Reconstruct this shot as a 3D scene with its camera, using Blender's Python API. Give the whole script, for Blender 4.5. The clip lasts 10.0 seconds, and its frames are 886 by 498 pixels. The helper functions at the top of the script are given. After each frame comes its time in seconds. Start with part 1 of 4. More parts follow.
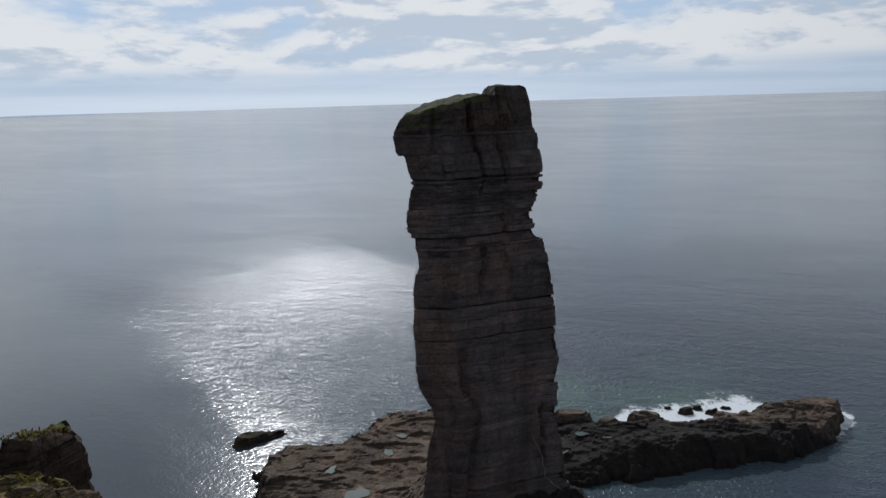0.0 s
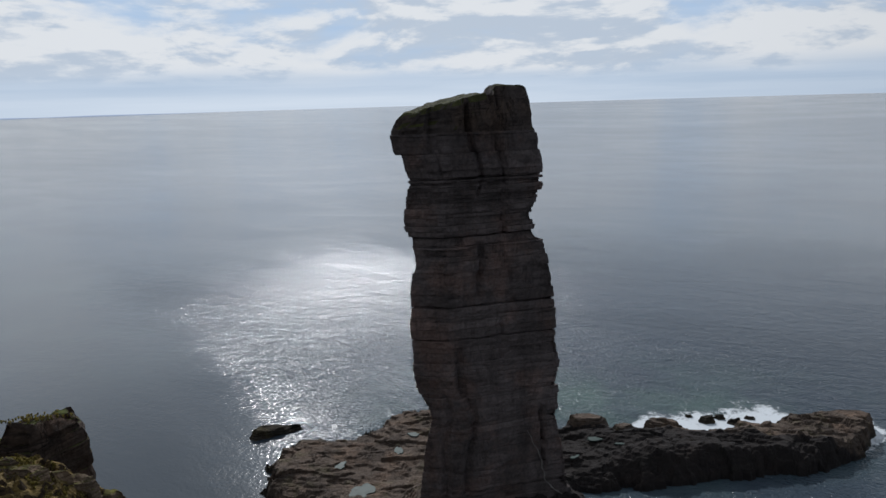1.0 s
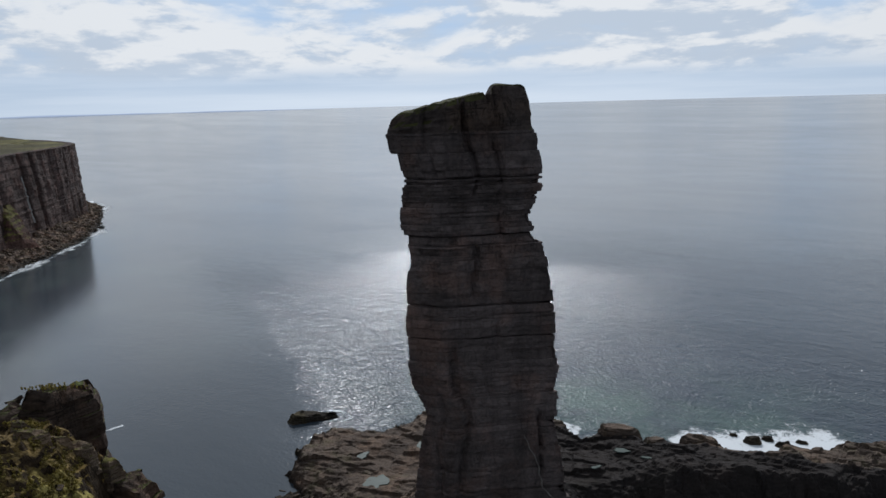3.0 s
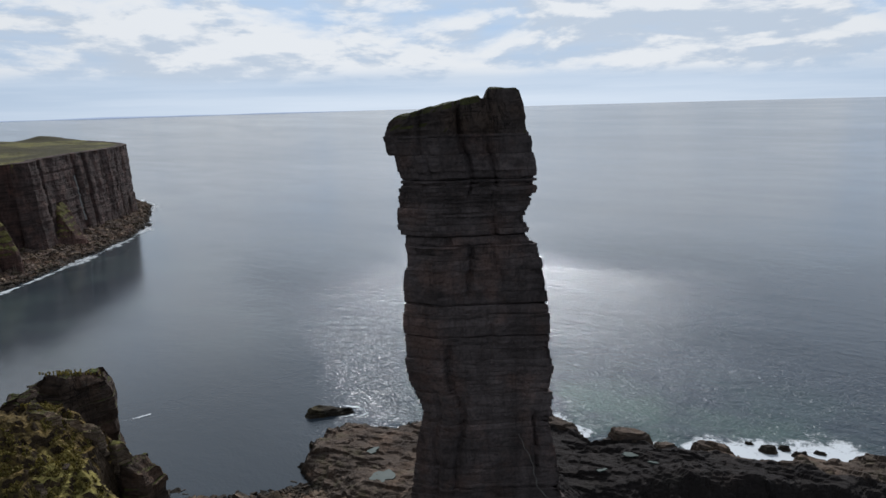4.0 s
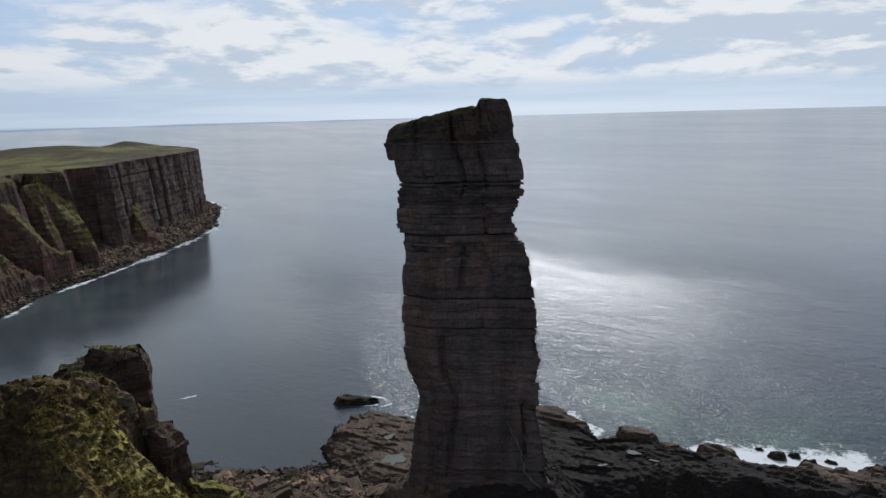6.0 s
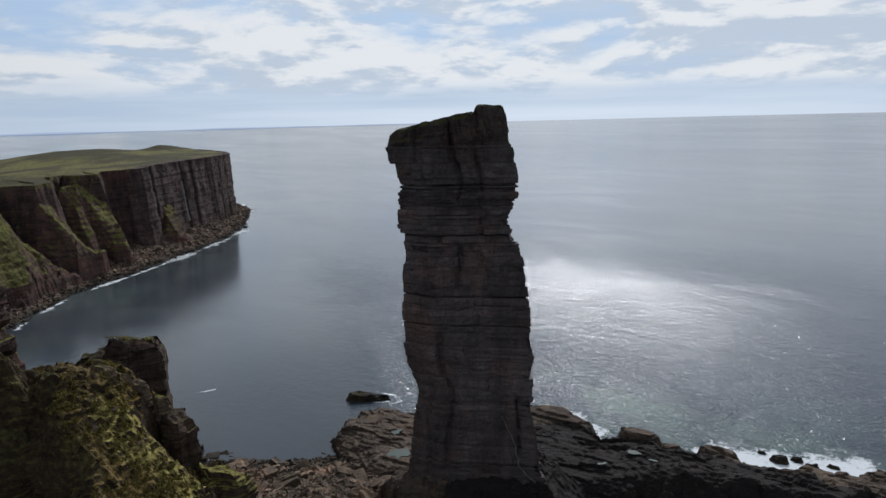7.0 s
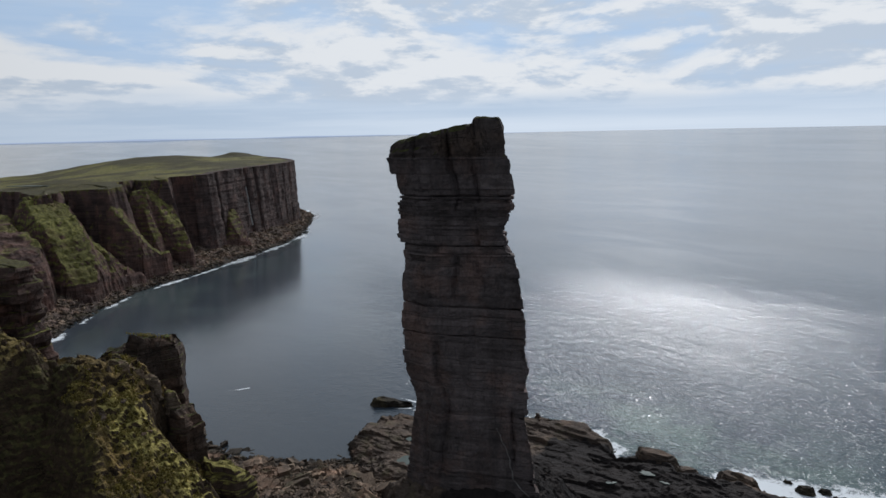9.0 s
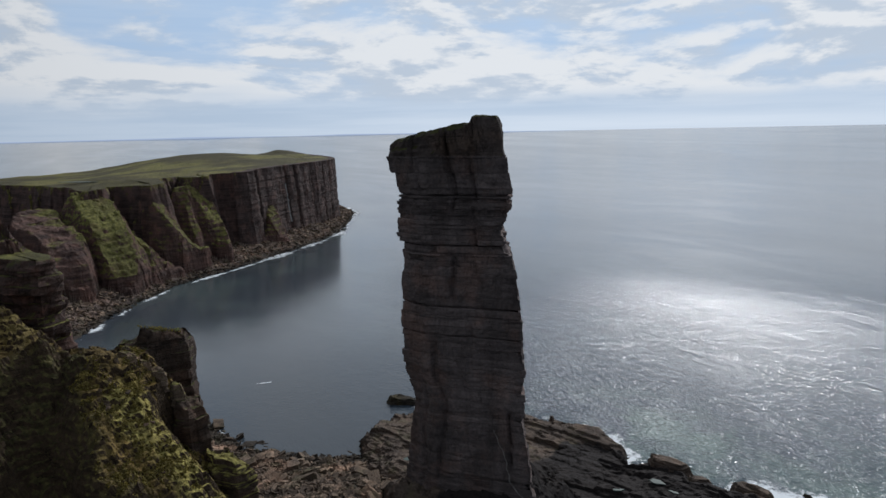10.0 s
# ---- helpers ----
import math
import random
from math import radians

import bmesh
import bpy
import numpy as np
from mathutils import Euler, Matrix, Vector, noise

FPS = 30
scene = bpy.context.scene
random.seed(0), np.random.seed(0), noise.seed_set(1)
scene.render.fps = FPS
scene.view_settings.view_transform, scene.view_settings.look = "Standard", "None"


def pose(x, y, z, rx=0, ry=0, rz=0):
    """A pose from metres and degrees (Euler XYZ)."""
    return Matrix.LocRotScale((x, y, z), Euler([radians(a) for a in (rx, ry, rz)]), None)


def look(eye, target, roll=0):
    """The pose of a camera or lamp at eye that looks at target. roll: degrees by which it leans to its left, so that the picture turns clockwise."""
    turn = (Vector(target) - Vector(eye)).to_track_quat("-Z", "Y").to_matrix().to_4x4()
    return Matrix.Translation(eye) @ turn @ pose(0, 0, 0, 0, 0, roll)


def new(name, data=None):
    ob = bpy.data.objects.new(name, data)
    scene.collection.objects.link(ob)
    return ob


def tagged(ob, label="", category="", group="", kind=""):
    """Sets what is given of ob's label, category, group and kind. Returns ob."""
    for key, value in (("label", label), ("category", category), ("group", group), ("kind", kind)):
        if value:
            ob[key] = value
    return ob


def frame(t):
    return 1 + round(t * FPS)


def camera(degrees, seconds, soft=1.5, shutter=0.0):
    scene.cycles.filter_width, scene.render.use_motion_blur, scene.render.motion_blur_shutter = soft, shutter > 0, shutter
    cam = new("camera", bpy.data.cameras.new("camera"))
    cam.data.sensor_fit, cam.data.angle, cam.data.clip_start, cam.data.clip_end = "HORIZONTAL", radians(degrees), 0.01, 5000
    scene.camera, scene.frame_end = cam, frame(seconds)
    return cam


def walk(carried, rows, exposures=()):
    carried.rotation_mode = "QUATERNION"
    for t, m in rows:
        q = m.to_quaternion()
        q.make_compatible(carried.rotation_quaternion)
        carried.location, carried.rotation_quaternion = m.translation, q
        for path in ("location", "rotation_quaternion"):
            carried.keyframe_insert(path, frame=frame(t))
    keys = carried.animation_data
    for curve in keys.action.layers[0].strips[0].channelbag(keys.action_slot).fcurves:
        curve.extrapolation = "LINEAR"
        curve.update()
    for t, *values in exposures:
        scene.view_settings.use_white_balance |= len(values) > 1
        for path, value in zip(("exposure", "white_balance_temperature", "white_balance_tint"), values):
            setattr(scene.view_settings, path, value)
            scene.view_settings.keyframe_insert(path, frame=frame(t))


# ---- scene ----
cam = camera(68.2, 10.0)
PATH = [
    (0, (5.234, -0.371, 132.349), (5.199, 1.579, 131.903), -1.7),
    (0.5, (11.203, -0.682, 132.064), (11.104, 1.266, 131.622), -1.7),
    (1, (17.703, -0.001, 131.742), (17.525, 1.942, 131.302), -1.7),
    (1.5, (24.232, 1.292, 131.79), (23.976, 3.226, 131.348), -1.7),
    (2, (31.464, 2.925, 131.772), (31.122, 4.845, 131.329), -1.7),
    (2.5, (37.596, 3.916, 131.662), (37.184, 5.822, 131.22), -1.6),
    (4, (57.324, 3.919, 131.589), (56.708, 5.773, 131.158), -1.6),
    (4.5, (63.169, 2.903, 131.588), (62.499, 4.739, 131.164), -1.6),
    (5, (69.246, 1.316, 131.681), (68.525, 3.135, 131.264), -1.6),
    (5.5, (75.138, -0.632, 131.692), (74.372, 1.169, 131.281), -1.6),
    (7, (92.909, -6.199, 131.713), (92.015, -4.452, 131.324), -1.5),
    (7.5, (98.332, -5.833, 131.758), (97.394, -4.108, 131.379), -1.4),
    (8, (103.053, -3.892, 131.816), (102.072, -2.188, 131.448), -1.2),
    (8.5, (107.563, -0.81, 131.984), (106.53, 0.864, 131.623), -1.2),
    (9, (112.627, 2.989, 131.861), (111.543, 4.631, 131.504), -1.2),
    (9.5, (118.001, 7.549, 131.78), (116.86, 9.153, 131.423), -1.1),
    (10, (123.676, 12.401, 131.738), (122.474, 13.959, 131.378), -1.2),
]
walk(cam, [(t, look(eye, target, roll)) for t, eye, target, roll in PATH], [(0, -0.07, 6000, 10), (2.5, 0.0, 6000, 10), (5, 0.07, 6000, 10), (8, 0.0, 6000, 10), (10, 0.0, 6000, 10)])

# ---- world, sun ----
SUN_AZ, SUN_EL = -16.0, 37.5          # degrees: left of +y, above the horizon

sun_dir = Vector((math.sin(radians(SUN_AZ)) * math.cos(radians(SUN_EL)), math.cos(radians(SUN_AZ)) * math.cos(radians(SUN_EL)), math.sin(radians(SUN_EL))))
sun_data = bpy.data.lights.new("sun", "SUN")
sun_data.energy, sun_data.angle, sun_data.color = 2.55, radians(0.53), (1.0, 0.965, 0.91)
sun = new("sun", sun_data)
sun.matrix_world = look(sun_dir * 900, (0, 0, 0))


class Nodes:
    """A small builder of node trees."""

    def __init__(self, tree):
        self.tree = tree
        tree.nodes.clear()

    def add(self, kind, ins=None, **props):
        n = self.tree.nodes.new(kind)
        for k, v in props.items():
            setattr(n, k, v)
        for k, v in (ins or {}).items():
            s = n.inputs[k]
            if isinstance(v, bpy.types.NodeSocket):
                self.tree.links.new(v, s)
            else:
                s.default_value = v
        return n

    def math(self, op, a, b=0.0, c=0.0, clamp=False):
        return self.add("ShaderNodeMath", {0: a, 1: b, 2: c}, operation=op, use_clamp=clamp).outputs[0]

    def vec(self, op, a, b=(0, 0, 0)):
        return self.add("ShaderNodeVectorMath", {0: a, 1: b}, operation=op).outputs[0]

    def mix(self, f, a, b, blend="MIX"):
        n = self.add("ShaderNodeMix", data_type="RGBA", blend_type=blend)
        for sock, v in ((n.inputs[0], f), (n.inputs[6], a), (n.inputs[7], b)):
            if isinstance(v, bpy.types.NodeSocket):
                self.tree.links.new(v, sock)
            else:
                sock.default_value = (*v, 1) if isinstance(v, tuple) and len(v) == 3 else v
        return n.outputs[2]

    def ramp(self, f, stops):
        n = self.add("ShaderNodeValToRGB", {0: f})
        e = n.color_ramp.elements
        while len(e) < len(stops):
            e.new(0.5)
        for el, (p, c) in zip(e, stops):
            el.position = p
            el.color = (c, c, c, 1) if isinstance(c, (int, float)) else (*c, 1)
        return n.outputs[0]

    def noise(self, vector, scale, detail=4.0, rough=0.55, distort=0.0):
        return self.add("ShaderNodeTexNoise", {"Vector": vector, "Scale": scale, "Detail": detail, "Roughness": rough, "Distortion": distort}).outputs[0]

    def step(self, x, lo, hi):
        n = self.add("ShaderNodeMapRange", {0: x, 1: lo, 2: hi, 3: 0.0, 4: 1.0}, interpolation_type="SMOOTHSTEP")
        return n.outputs[0]


world = bpy.data.worlds.new("sky")
scene.world = world
world.use_nodes = True
N = Nodes(world.node_tree)
sky = N.add("ShaderNodeTexSky", sky_type="NISHITA", sun_disc=False, sun_elevation=radians(SUN_EL), sun_rotation=radians(SUN_AZ), air_density=1.0, dust_density=1.5, ozone_density=1.5)
way = N.add("ShaderNodeTexCoord").outputs["Generated"]
sep = N.add("ShaderNodeSeparateXYZ", {0: way})
up = N.math("MAXIMUM", sep.outputs[2], 0.0)
drift = N.add("ShaderNodeCombineXYZ", {0: N.math("MULTIPLY", sep.outputs[0], 2.6), 1: N.math("MULTIPLY", sep.outputs[1], 2.6), 2: N.math("MULTIPLY", up, 9.0)}).outputs[0]
def cloudiness(at):
    """How thick the cloud lies at a place of the sky."""
    a = N.noise(at, 1.25, 8.0, 0.56, 0.45)
    b = N.noise(N.vec("ADD", at, (3.1, 7.7, 1.3)), 4.2, 6.0, 0.6, 0.2)
    return N.math("ADD", N.math("MULTIPLY", a, 0.68), N.math("MULTIPLY", b, 0.20)), b


c3 = N.noise(N.vec("MULTIPLY", drift, (1.0, 1.0, 2.2)), 0.6, 3.0, 0.5)
(dense, c2), above = cloudiness(drift), cloudiness(N.vec("ADD", drift, (0.0, 0.0, 0.16)))[0]
cover = N.math("ADD", dense, N.math("MULTIPLY", c3, 0.26))
glow = N.add("ShaderNodeVectorMath", {0: way, 1: tuple(Vector((sun_dir.x, sun_dir.y, 0.25)).normalized())}, operation="DOT_PRODUCT").outputs["Value"]
sunward = N.step(glow, 0.72, 1.0)
cloud = N.step(cover, 0.465, 0.60)
band = N.step(N.math("ADD", up, N.math("MULTIPLY", N.math("SUBTRACT", c3, 0.5), 0.11)), 0.030, 0.068)
cloud = N.math("MULTIPLY", cloud, band)
lit = N.math("ADD", N.step(N.math("SUBTRACT", dense, above), -0.07, 0.07), N.math("MULTIPLY", N.math("SUBTRACT", c2, 0.5), 0.9))
shade = N.mix(N.step(lit, 0.05, 0.85), (0.535, 0.59, 0.65), (0.80, 0.795, 0.775))
haze = N.mix(N.step(up, 0.03, 0.13), (0.50, 0.585, 0.68), (0.46, 0.585, 0.74))
streak = N.noise(N.vec("MULTIPLY", way, (2.2, 2.2, 46.0)), 1.5, 4.0, 0.55)
haze = N.mix(N.math("MULTIPLY", N.step(streak, 0.36, 0.66), N.math("SUBTRACT", 0.38, N.math("MULTIPLY", N.step(up, 0.05, 0.12), 0.22))), haze, (0.70, 0.75, 0.80))
low_glow = N.math("MULTIPLY", N.math("SUBTRACT", 1.0, N.step(up, 0.0, 0.035)), N.math("MULTIPLY", sunward, 0.6))
haze = N.mix(low_glow, haze, (0.80, 0.835, 0.86))
bright = N.math("ADD", 0.48, N.math("MULTIPLY", N.step(glow, -0.15, 1.02), 0.52))
seen_col = N.vec("MULTIPLY", N.mix(cloud, haze, shade), N.add("ShaderNodeCombineXYZ", {0: bright, 1: bright, 2: bright}).outputs[0])
bg_sky = N.add("ShaderNodeBackground", {0: sky.outputs[0], 1: 0.05})
bg_cloud = N.add("ShaderNodeBackground", {0: seen_col, 1: 1.0})
thin = N.math("SUBTRACT", 1.0, N.math("MULTIPLY", N.step(up, 0.45, 0.85), N.math("SUBTRACT", 0.62, N.math("MULTIPLY", cloud, 0.45))))
mixed = N.add("ShaderNodeMixShader", {0: thin, 1: bg_sky.outputs[0], 2: bg_cloud.outputs[0]})
N.add("ShaderNodeOutputWorld", {0: mixed.outputs[0]})


# ---- materials ----
def material(name):
    m = bpy.data.materials.new(name)
    m.use_nodes = True
    return m, Nodes(m.node_tree)


def finish(n, **ins):
    p = n.add("ShaderNodeBsdfPrincipled", {k.replace("_", " "): v for k, v in ins.items()})
    n.add("ShaderNodeOutputMaterial", {0: p.outputs[0]})
    return p


def rock_material(name, dark, mid, warm, shaded_weed=False, grass=0.0, bed=1.0, strength=0.6, soil=(0.055, 0.045, 0.022), green=(0.10, 0.115, 0.022), salt=14.0, wet=None, heath=0.45, band=0.7, shaded_turf=False, cracks=0.75, uneven=0.18, pieces=False, streaks=0.5, bare=False):
    """Bedded sandstone: thin level bands, blotches, lichen; grass on what faces up."""
    m, n = material(name)
    geo = n.add("ShaderNodeNewGeometry")
    pos = geo.outputs["Position"]
    level = n.noise(n.vec("MULTIPLY", pos, (0.03, 0.03, 0.9 * bed)), 1.0, 6.0, 0.65, 0.3)
    blot = n.noise(pos, 0.09, 5.0, 0.6)
    grain = n.noise(pos, 1.3, 6.0, 0.65)
    streak = n.noise(n.vec("MULTIPLY", pos, (0.5, 0.5, 0.05)), 1.0, 4.0, 0.6)
    col = n.mix(n.math("ADD", 0.5 - 0.5 * band, n.math("MULTIPLY", n.step(level, 0.34, 0.66), band)), dark, mid)
    col = n.mix(n.math("MULTIPLY", n.step(blot, 0.45, 0.7), 0.8), col, warm)
    col = n.mix(n.math("MULTIPLY", n.step(streak, 0.5, 0.75), streaks), col, dark)
    col = n.mix(n.math("MULTIPLY", n.step(grain, 0.35, 0.75), 0.45), col, tuple(c * 0.35 for c in dark))
    joint = n.math("ABSOLUTE", n.math("SUBTRACT", n.noise(n.vec("MULTIPLY", pos, (0.05, 0.05, 0.55 * bed)), 1.0, 5.0, 0.62, 0.5), 0.5))
    cleft = n.math("ABSOLUTE", n.math("SUBTRACT", n.noise(n.vec("MULTIPLY", pos, (0.17, 0.17, 0.03)), 1.0, 5.0, 0.62, 0.8), 0.5))
    split = n.math("MINIMUM", n.step(joint, 0.0, 0.022), n.step(cleft, 0.0, 0.018))
    col = n.mix(n.math("MULTIPLY", n.math("SUBTRACT", 1.0, split), n.math("MULTIPLY", n.step(n.noise(pos, 0.12, 4.0, 0.6), 0.40, 0.62), cracks)), col, tuple(c * 0.22 for c in dark))
    wide = n.noise(n.vec("MULTIPLY", pos, (0.10, 0.10, 0.022)), 1.0, 3.0, 0.5, 0.6)
    col = n.mix(1.0, col, n.ramp(wide, [(0.30, 1 - uneven), (0.68, 1 + uneven)]), "MULTIPLY")
    tone = n.add("ShaderNodeObjectInfo").outputs["Random"]
    col = n.mix(1.0, col, n.ramp(tone, [(0.0, 0.80), (1.0, 1.14)]), "MULTIPLY")
    if pieces:
        col = n.mix(1.0, col, n.ramp(n.math("FRACT", n.math("ADD", tone, geo.outputs["Random Per Island"])), [(0.0, 0.35), (0.6, 0.85), (1.0, 1.45)]), "MULTIPLY")
    if grass:
        face = n.add("ShaderNodeSeparateXYZ", {0: geo.outputs["Normal"]}).outputs[2]
        patch = n.noise(pos, 0.22, 5.0, 0.6)
        turf = n.mix(n.step(n.noise(pos, 0.35, 6.0, 0.65), 0.42, 0.62), tuple(c * 0.52 for c in green), green)
        turf = n.mix(n.math("MULTIPLY", n.step(n.noise(pos, 0.05, 4.0, 0.6), 0.48, 0.66), 0.6), turf, soil)
        turf = n.mix(n.math("MULTIPLY", n.step(n.noise(pos, 2.5, 3.0, 0.6), 0.5, 0.72), 0.4), turf, (0.016, 0.024, 0.006))
        turf = n.mix(n.math("MULTIPLY", n.step(n.noise(pos, 0.013, 5.0, 0.6), 0.38, 0.58), heath), turf, (0.042, 0.035, 0.017))
        if shaded_turf:
            # gully shade and sunlit strips are put into the turf's colour
            gully_shade, sunlit = (n.add("ShaderNodeAttribute", attribute_name=k).outputs["Fac"] for k in ("gully_shade", "sunlit"))
            turf = n.mix(n.math("MULTIPLY", gully_shade, 0.85), turf, n.mix(n.step(n.noise(pos, 0.6, 5.0, 0.65), 0.4, 0.65), (0.034, 0.034, 0.014), (0.095, 0.085, 0.031)))
            turf = n.mix(n.math("MULTIPLY", sunlit, n.step(n.noise(pos, 0.9, 5.0, 0.65), 0.30, 0.56)), turf, (0.43, 0.365, 0.11))
        f = n.step(n.math("ADD", face, n.math("MULTIPLY", n.math("SUBTRACT", patch, 0.5), 0.9)), 0.98 - grass, 1.14 - grass)
        if bare:
            naked = n.add("ShaderNodeAttribute", attribute_name="bare").outputs["Fac"]
            f = n.math("MULTIPLY", f, n.math("SUBTRACT", 1.0, n.step(n.math("ADD", naked, n.math("MULTIPLY", n.math("SUBTRACT", n.noise(n.vec("MULTIPLY", pos, (0.6, 0.6, 1.6)), 0.12, 5.0, 0.6), 0.5), 1.6)), 0.35, 0.65)))
        dry = n.step(n.math("ADD", n.add("ShaderNodeSeparateXYZ", {0: pos}).outputs[2], n.math("MULTIPLY", n.math("SUBTRACT", blot, 0.5), 10.0)), salt, salt + 6.0)
        col = n.mix(n.math("MULTIPLY", f, dry), col, turf)
    if wet:
        height = n.math("ADD", n.add("ShaderNodeSeparateXYZ", {0: pos}).outputs[2], n.math("MULTIPLY", n.math("SUBTRACT", blot, 0.5), 3.0))
        col = n.mix(n.math("MULTIPLY", n.math("SUBTRACT", 1.0, n.step(height, wet[0], wet[1])), 0.8), col, (0.018, 0.016, 0.013))
        weed_and_shade = n.math("MULTIPLY", n.step(n.noise(pos, 0.14, 5.0, 0.6), 0.52, 0.68), 0.55)
        col = n.mix(weed_and_shade, col, (0.085, 0.075, 0.04))
    if shaded_weed:
        # the cove side's deep shade is coloured in together with the black weed
        black = n.math("ADD", n.add("ShaderNodeAttribute", attribute_name="weed_and_shade").outputs["Fac"], n.math("MULTIPLY", n.math("SUBTRACT", n.noise(pos, 0.16, 5.0, 0.65), 0.5), 1.1))
        col = n.mix(n.math("MULTIPLY", n.step(black, 0.35, 0.6), 0.9), col, (0.017, 0.0145, 0.0145))
    bump = n.add("ShaderNodeBump", {"Height": n.math("ADD", n.math("ADD", n.math("MULTIPLY", split, 0.35), n.math("MULTIPLY", level, 0.7)), n.math("ADD", n.math("MULTIPLY", grain, 0.7), n.math("MULTIPLY", n.noise(pos, 0.4, 5.0, 0.6), 1.2))), "Strength": strength, "Distance": 0.7})
    finish(n, Base_Color=col, Roughness=0.92, Normal=bump.outputs[0], **{"Specular_IOR_Level": 0.2})
    return m


def sea_material():
    m, n = material("sea_water")
    pos = n.add("ShaderNodeNewGeometry").outputs["Position"]
    turned = n.add("ShaderNodeVectorRotate", {"Vector": pos, "Angle": radians(20)}, rotation_type="Z_AXIS").outputs[0]
    swell = n.noise(n.vec("MULTIPLY", turned, (0.022, 0.05, 0)), 1.0, 3.0, 0.5, 0.3)
    chop = n.noise(n.vec("MULTIPLY", turned, (0.13, 0.20, 0)), 1.0, 2.0, 0.5, 0.4)
    ripple = n.noise(n.vec("MULTIPLY", turned, (0.62, 0.86, 0)), 1.0, 2.0, 0.55, 0.5)
    wind = n.noise(n.vec("MULTIPLY", turned, (0.0022, 0.006, 0)), 1.0, 4.0, 0.55, 0.5)
    cat = n.step(n.noise(n.vec("MULTIPLY", turned, (0.006, 0.013, 0)), 1.0, 5.0, 0.6, 0.8), 0.40, 0.62)       # cat's-paws
    calm = n.step(wind, 0.36, 0.64)
    out = n.add("ShaderNodeVectorMath", {0: n.vec("SUBTRACT", pos, (50, 80, 0))}, operation="LENGTH").outputs["Value"]
    offing = n.step(out, 140.0, 700.0)
    remote = n.step(out, 550.0, 2600.0)
    # the bay between the headland and the platform lies sheltered
    axis = n.add("ShaderNodeSeparateXYZ", {0: pos})
    line = n.math("SUBTRACT", n.math("SUBTRACT", 182.0, n.math("MULTIPLY", axis.outputs[0], 0.95)), axis.outputs[1])
    line = n.math("ADD", line, n.math("MULTIPLY", n.math("SUBTRACT", n.noise(pos, 0.010, 4.0, 0.6), 0.5), 130.0))
    lee = n.math("MULTIPLY", n.step(line, -50.0, 45.0), n.math("SUBTRACT", 1.0, n.step(axis.outputs[0], -55.0, -20.0)))
    height = n.math("ADD", n.math("MULTIPLY", swell, 1.6), n.math("ADD", n.math("MULTIPLY", chop, 1.0), n.math("MULTIPLY", ripple, 0.82)))
    lively = n.math("MULTIPLY", n.math("ADD", 0.76, n.math("ADD", n.math("MULTIPLY", calm, 0.16), n.math("MULTIPLY", cat, 0.24))), n.math("SUBTRACT", 1.0, n.math("MULTIPLY", n.step(out, 120.0, 740.0), 0.97)))
    lively = n.math("MULTIPLY", lively, n.math("SUBTRACT", 1.0, n.math("MULTIPLY", lee, 0.86)))
    bump = n.add("ShaderNodeBump", {"Height": height, "Strength": lively, "Distance": 1.0})
    col = n.mix(calm, (0.032, 0.045, 0.061), (0.046, 0.062, 0.082))
    shoal = n.math("SUBTRACT", 1.0, n.step(n.add("ShaderNodeVectorMath", {0: n.vec("MULTIPLY", n.vec("SUBTRACT", pos, (60, 262, 0)), (0.55, 1.0, 1.0))}, operation="LENGTH").outputs["Value"], 15.0, 85.0))
    col = n.mix(n.math("MULTIPLY", shoal, n.math("MULTIPLY", n.step(n.noise(pos, 0.02, 4.0, 0.6), 0.35, 0.65), 0.8)), col, (0.068, 0.112, 0.098))
    col = n.mix(n.math("MULTIPLY", lee, 0.7), col, (0.038, 0.046, 0.054))
    col = n.mix(n.math("MULTIPLY", lee, n.math("MULTIPLY", n.step(n.noise(pos, 0.011, 5.0, 0.6), 0.42, 0.66), n.step(out, 250.0, 420.0))), col, (0.066, 0.086, 0.088))
    rough = n.math("ADD", n.math("SUBTRACT", 0.175, n.math("MULTIPLY", lee, 0.04)), n.math("ADD", n.math("MULTIPLY", cat, 0.03), n.math("MULTIPLY", n.math("MULTIPLY", offing, n.math("SUBTRACT", 1.0, offing)), 0.05)))
    rough = n.math("MULTIPLY", rough, n.math("SUBTRACT", 1.0, n.math("MULTIPLY", remote, 0.3)))
    slick = n.math("ADD", 0.55, n.math("MULTIPLY", n.step(n.noise(n.vec("MULTIPLY", turned, (0.0012, 0.0030, 0)), 1.0, 5.0, 0.6, 0.6), 0.33, 0.67), 0.9))
    ior = n.math("ADD", n.math("ADD", 1.33, n.math("MULTIPLY", lee, n.math("ADD", 0.26, n.math("MULTIPLY", n.step(out, 230.0, 450.0), 1.0)))), n.math("ADD", n.math("MULTIPLY", n.math("MULTIPLY", offing, 0.98), slick), n.math("MULTIPLY", n.math("MULTIPLY", remote, 2.4), slick)))
    finish(n, Base_Color=col, Roughness=rough, IOR=ior, Specular_IOR_Level=n.math("ADD", 0.24, n.math("MULTIPLY", n.step(out, 280.0, 900.0), 0.21)), Normal=bump.outputs[0])
    return m


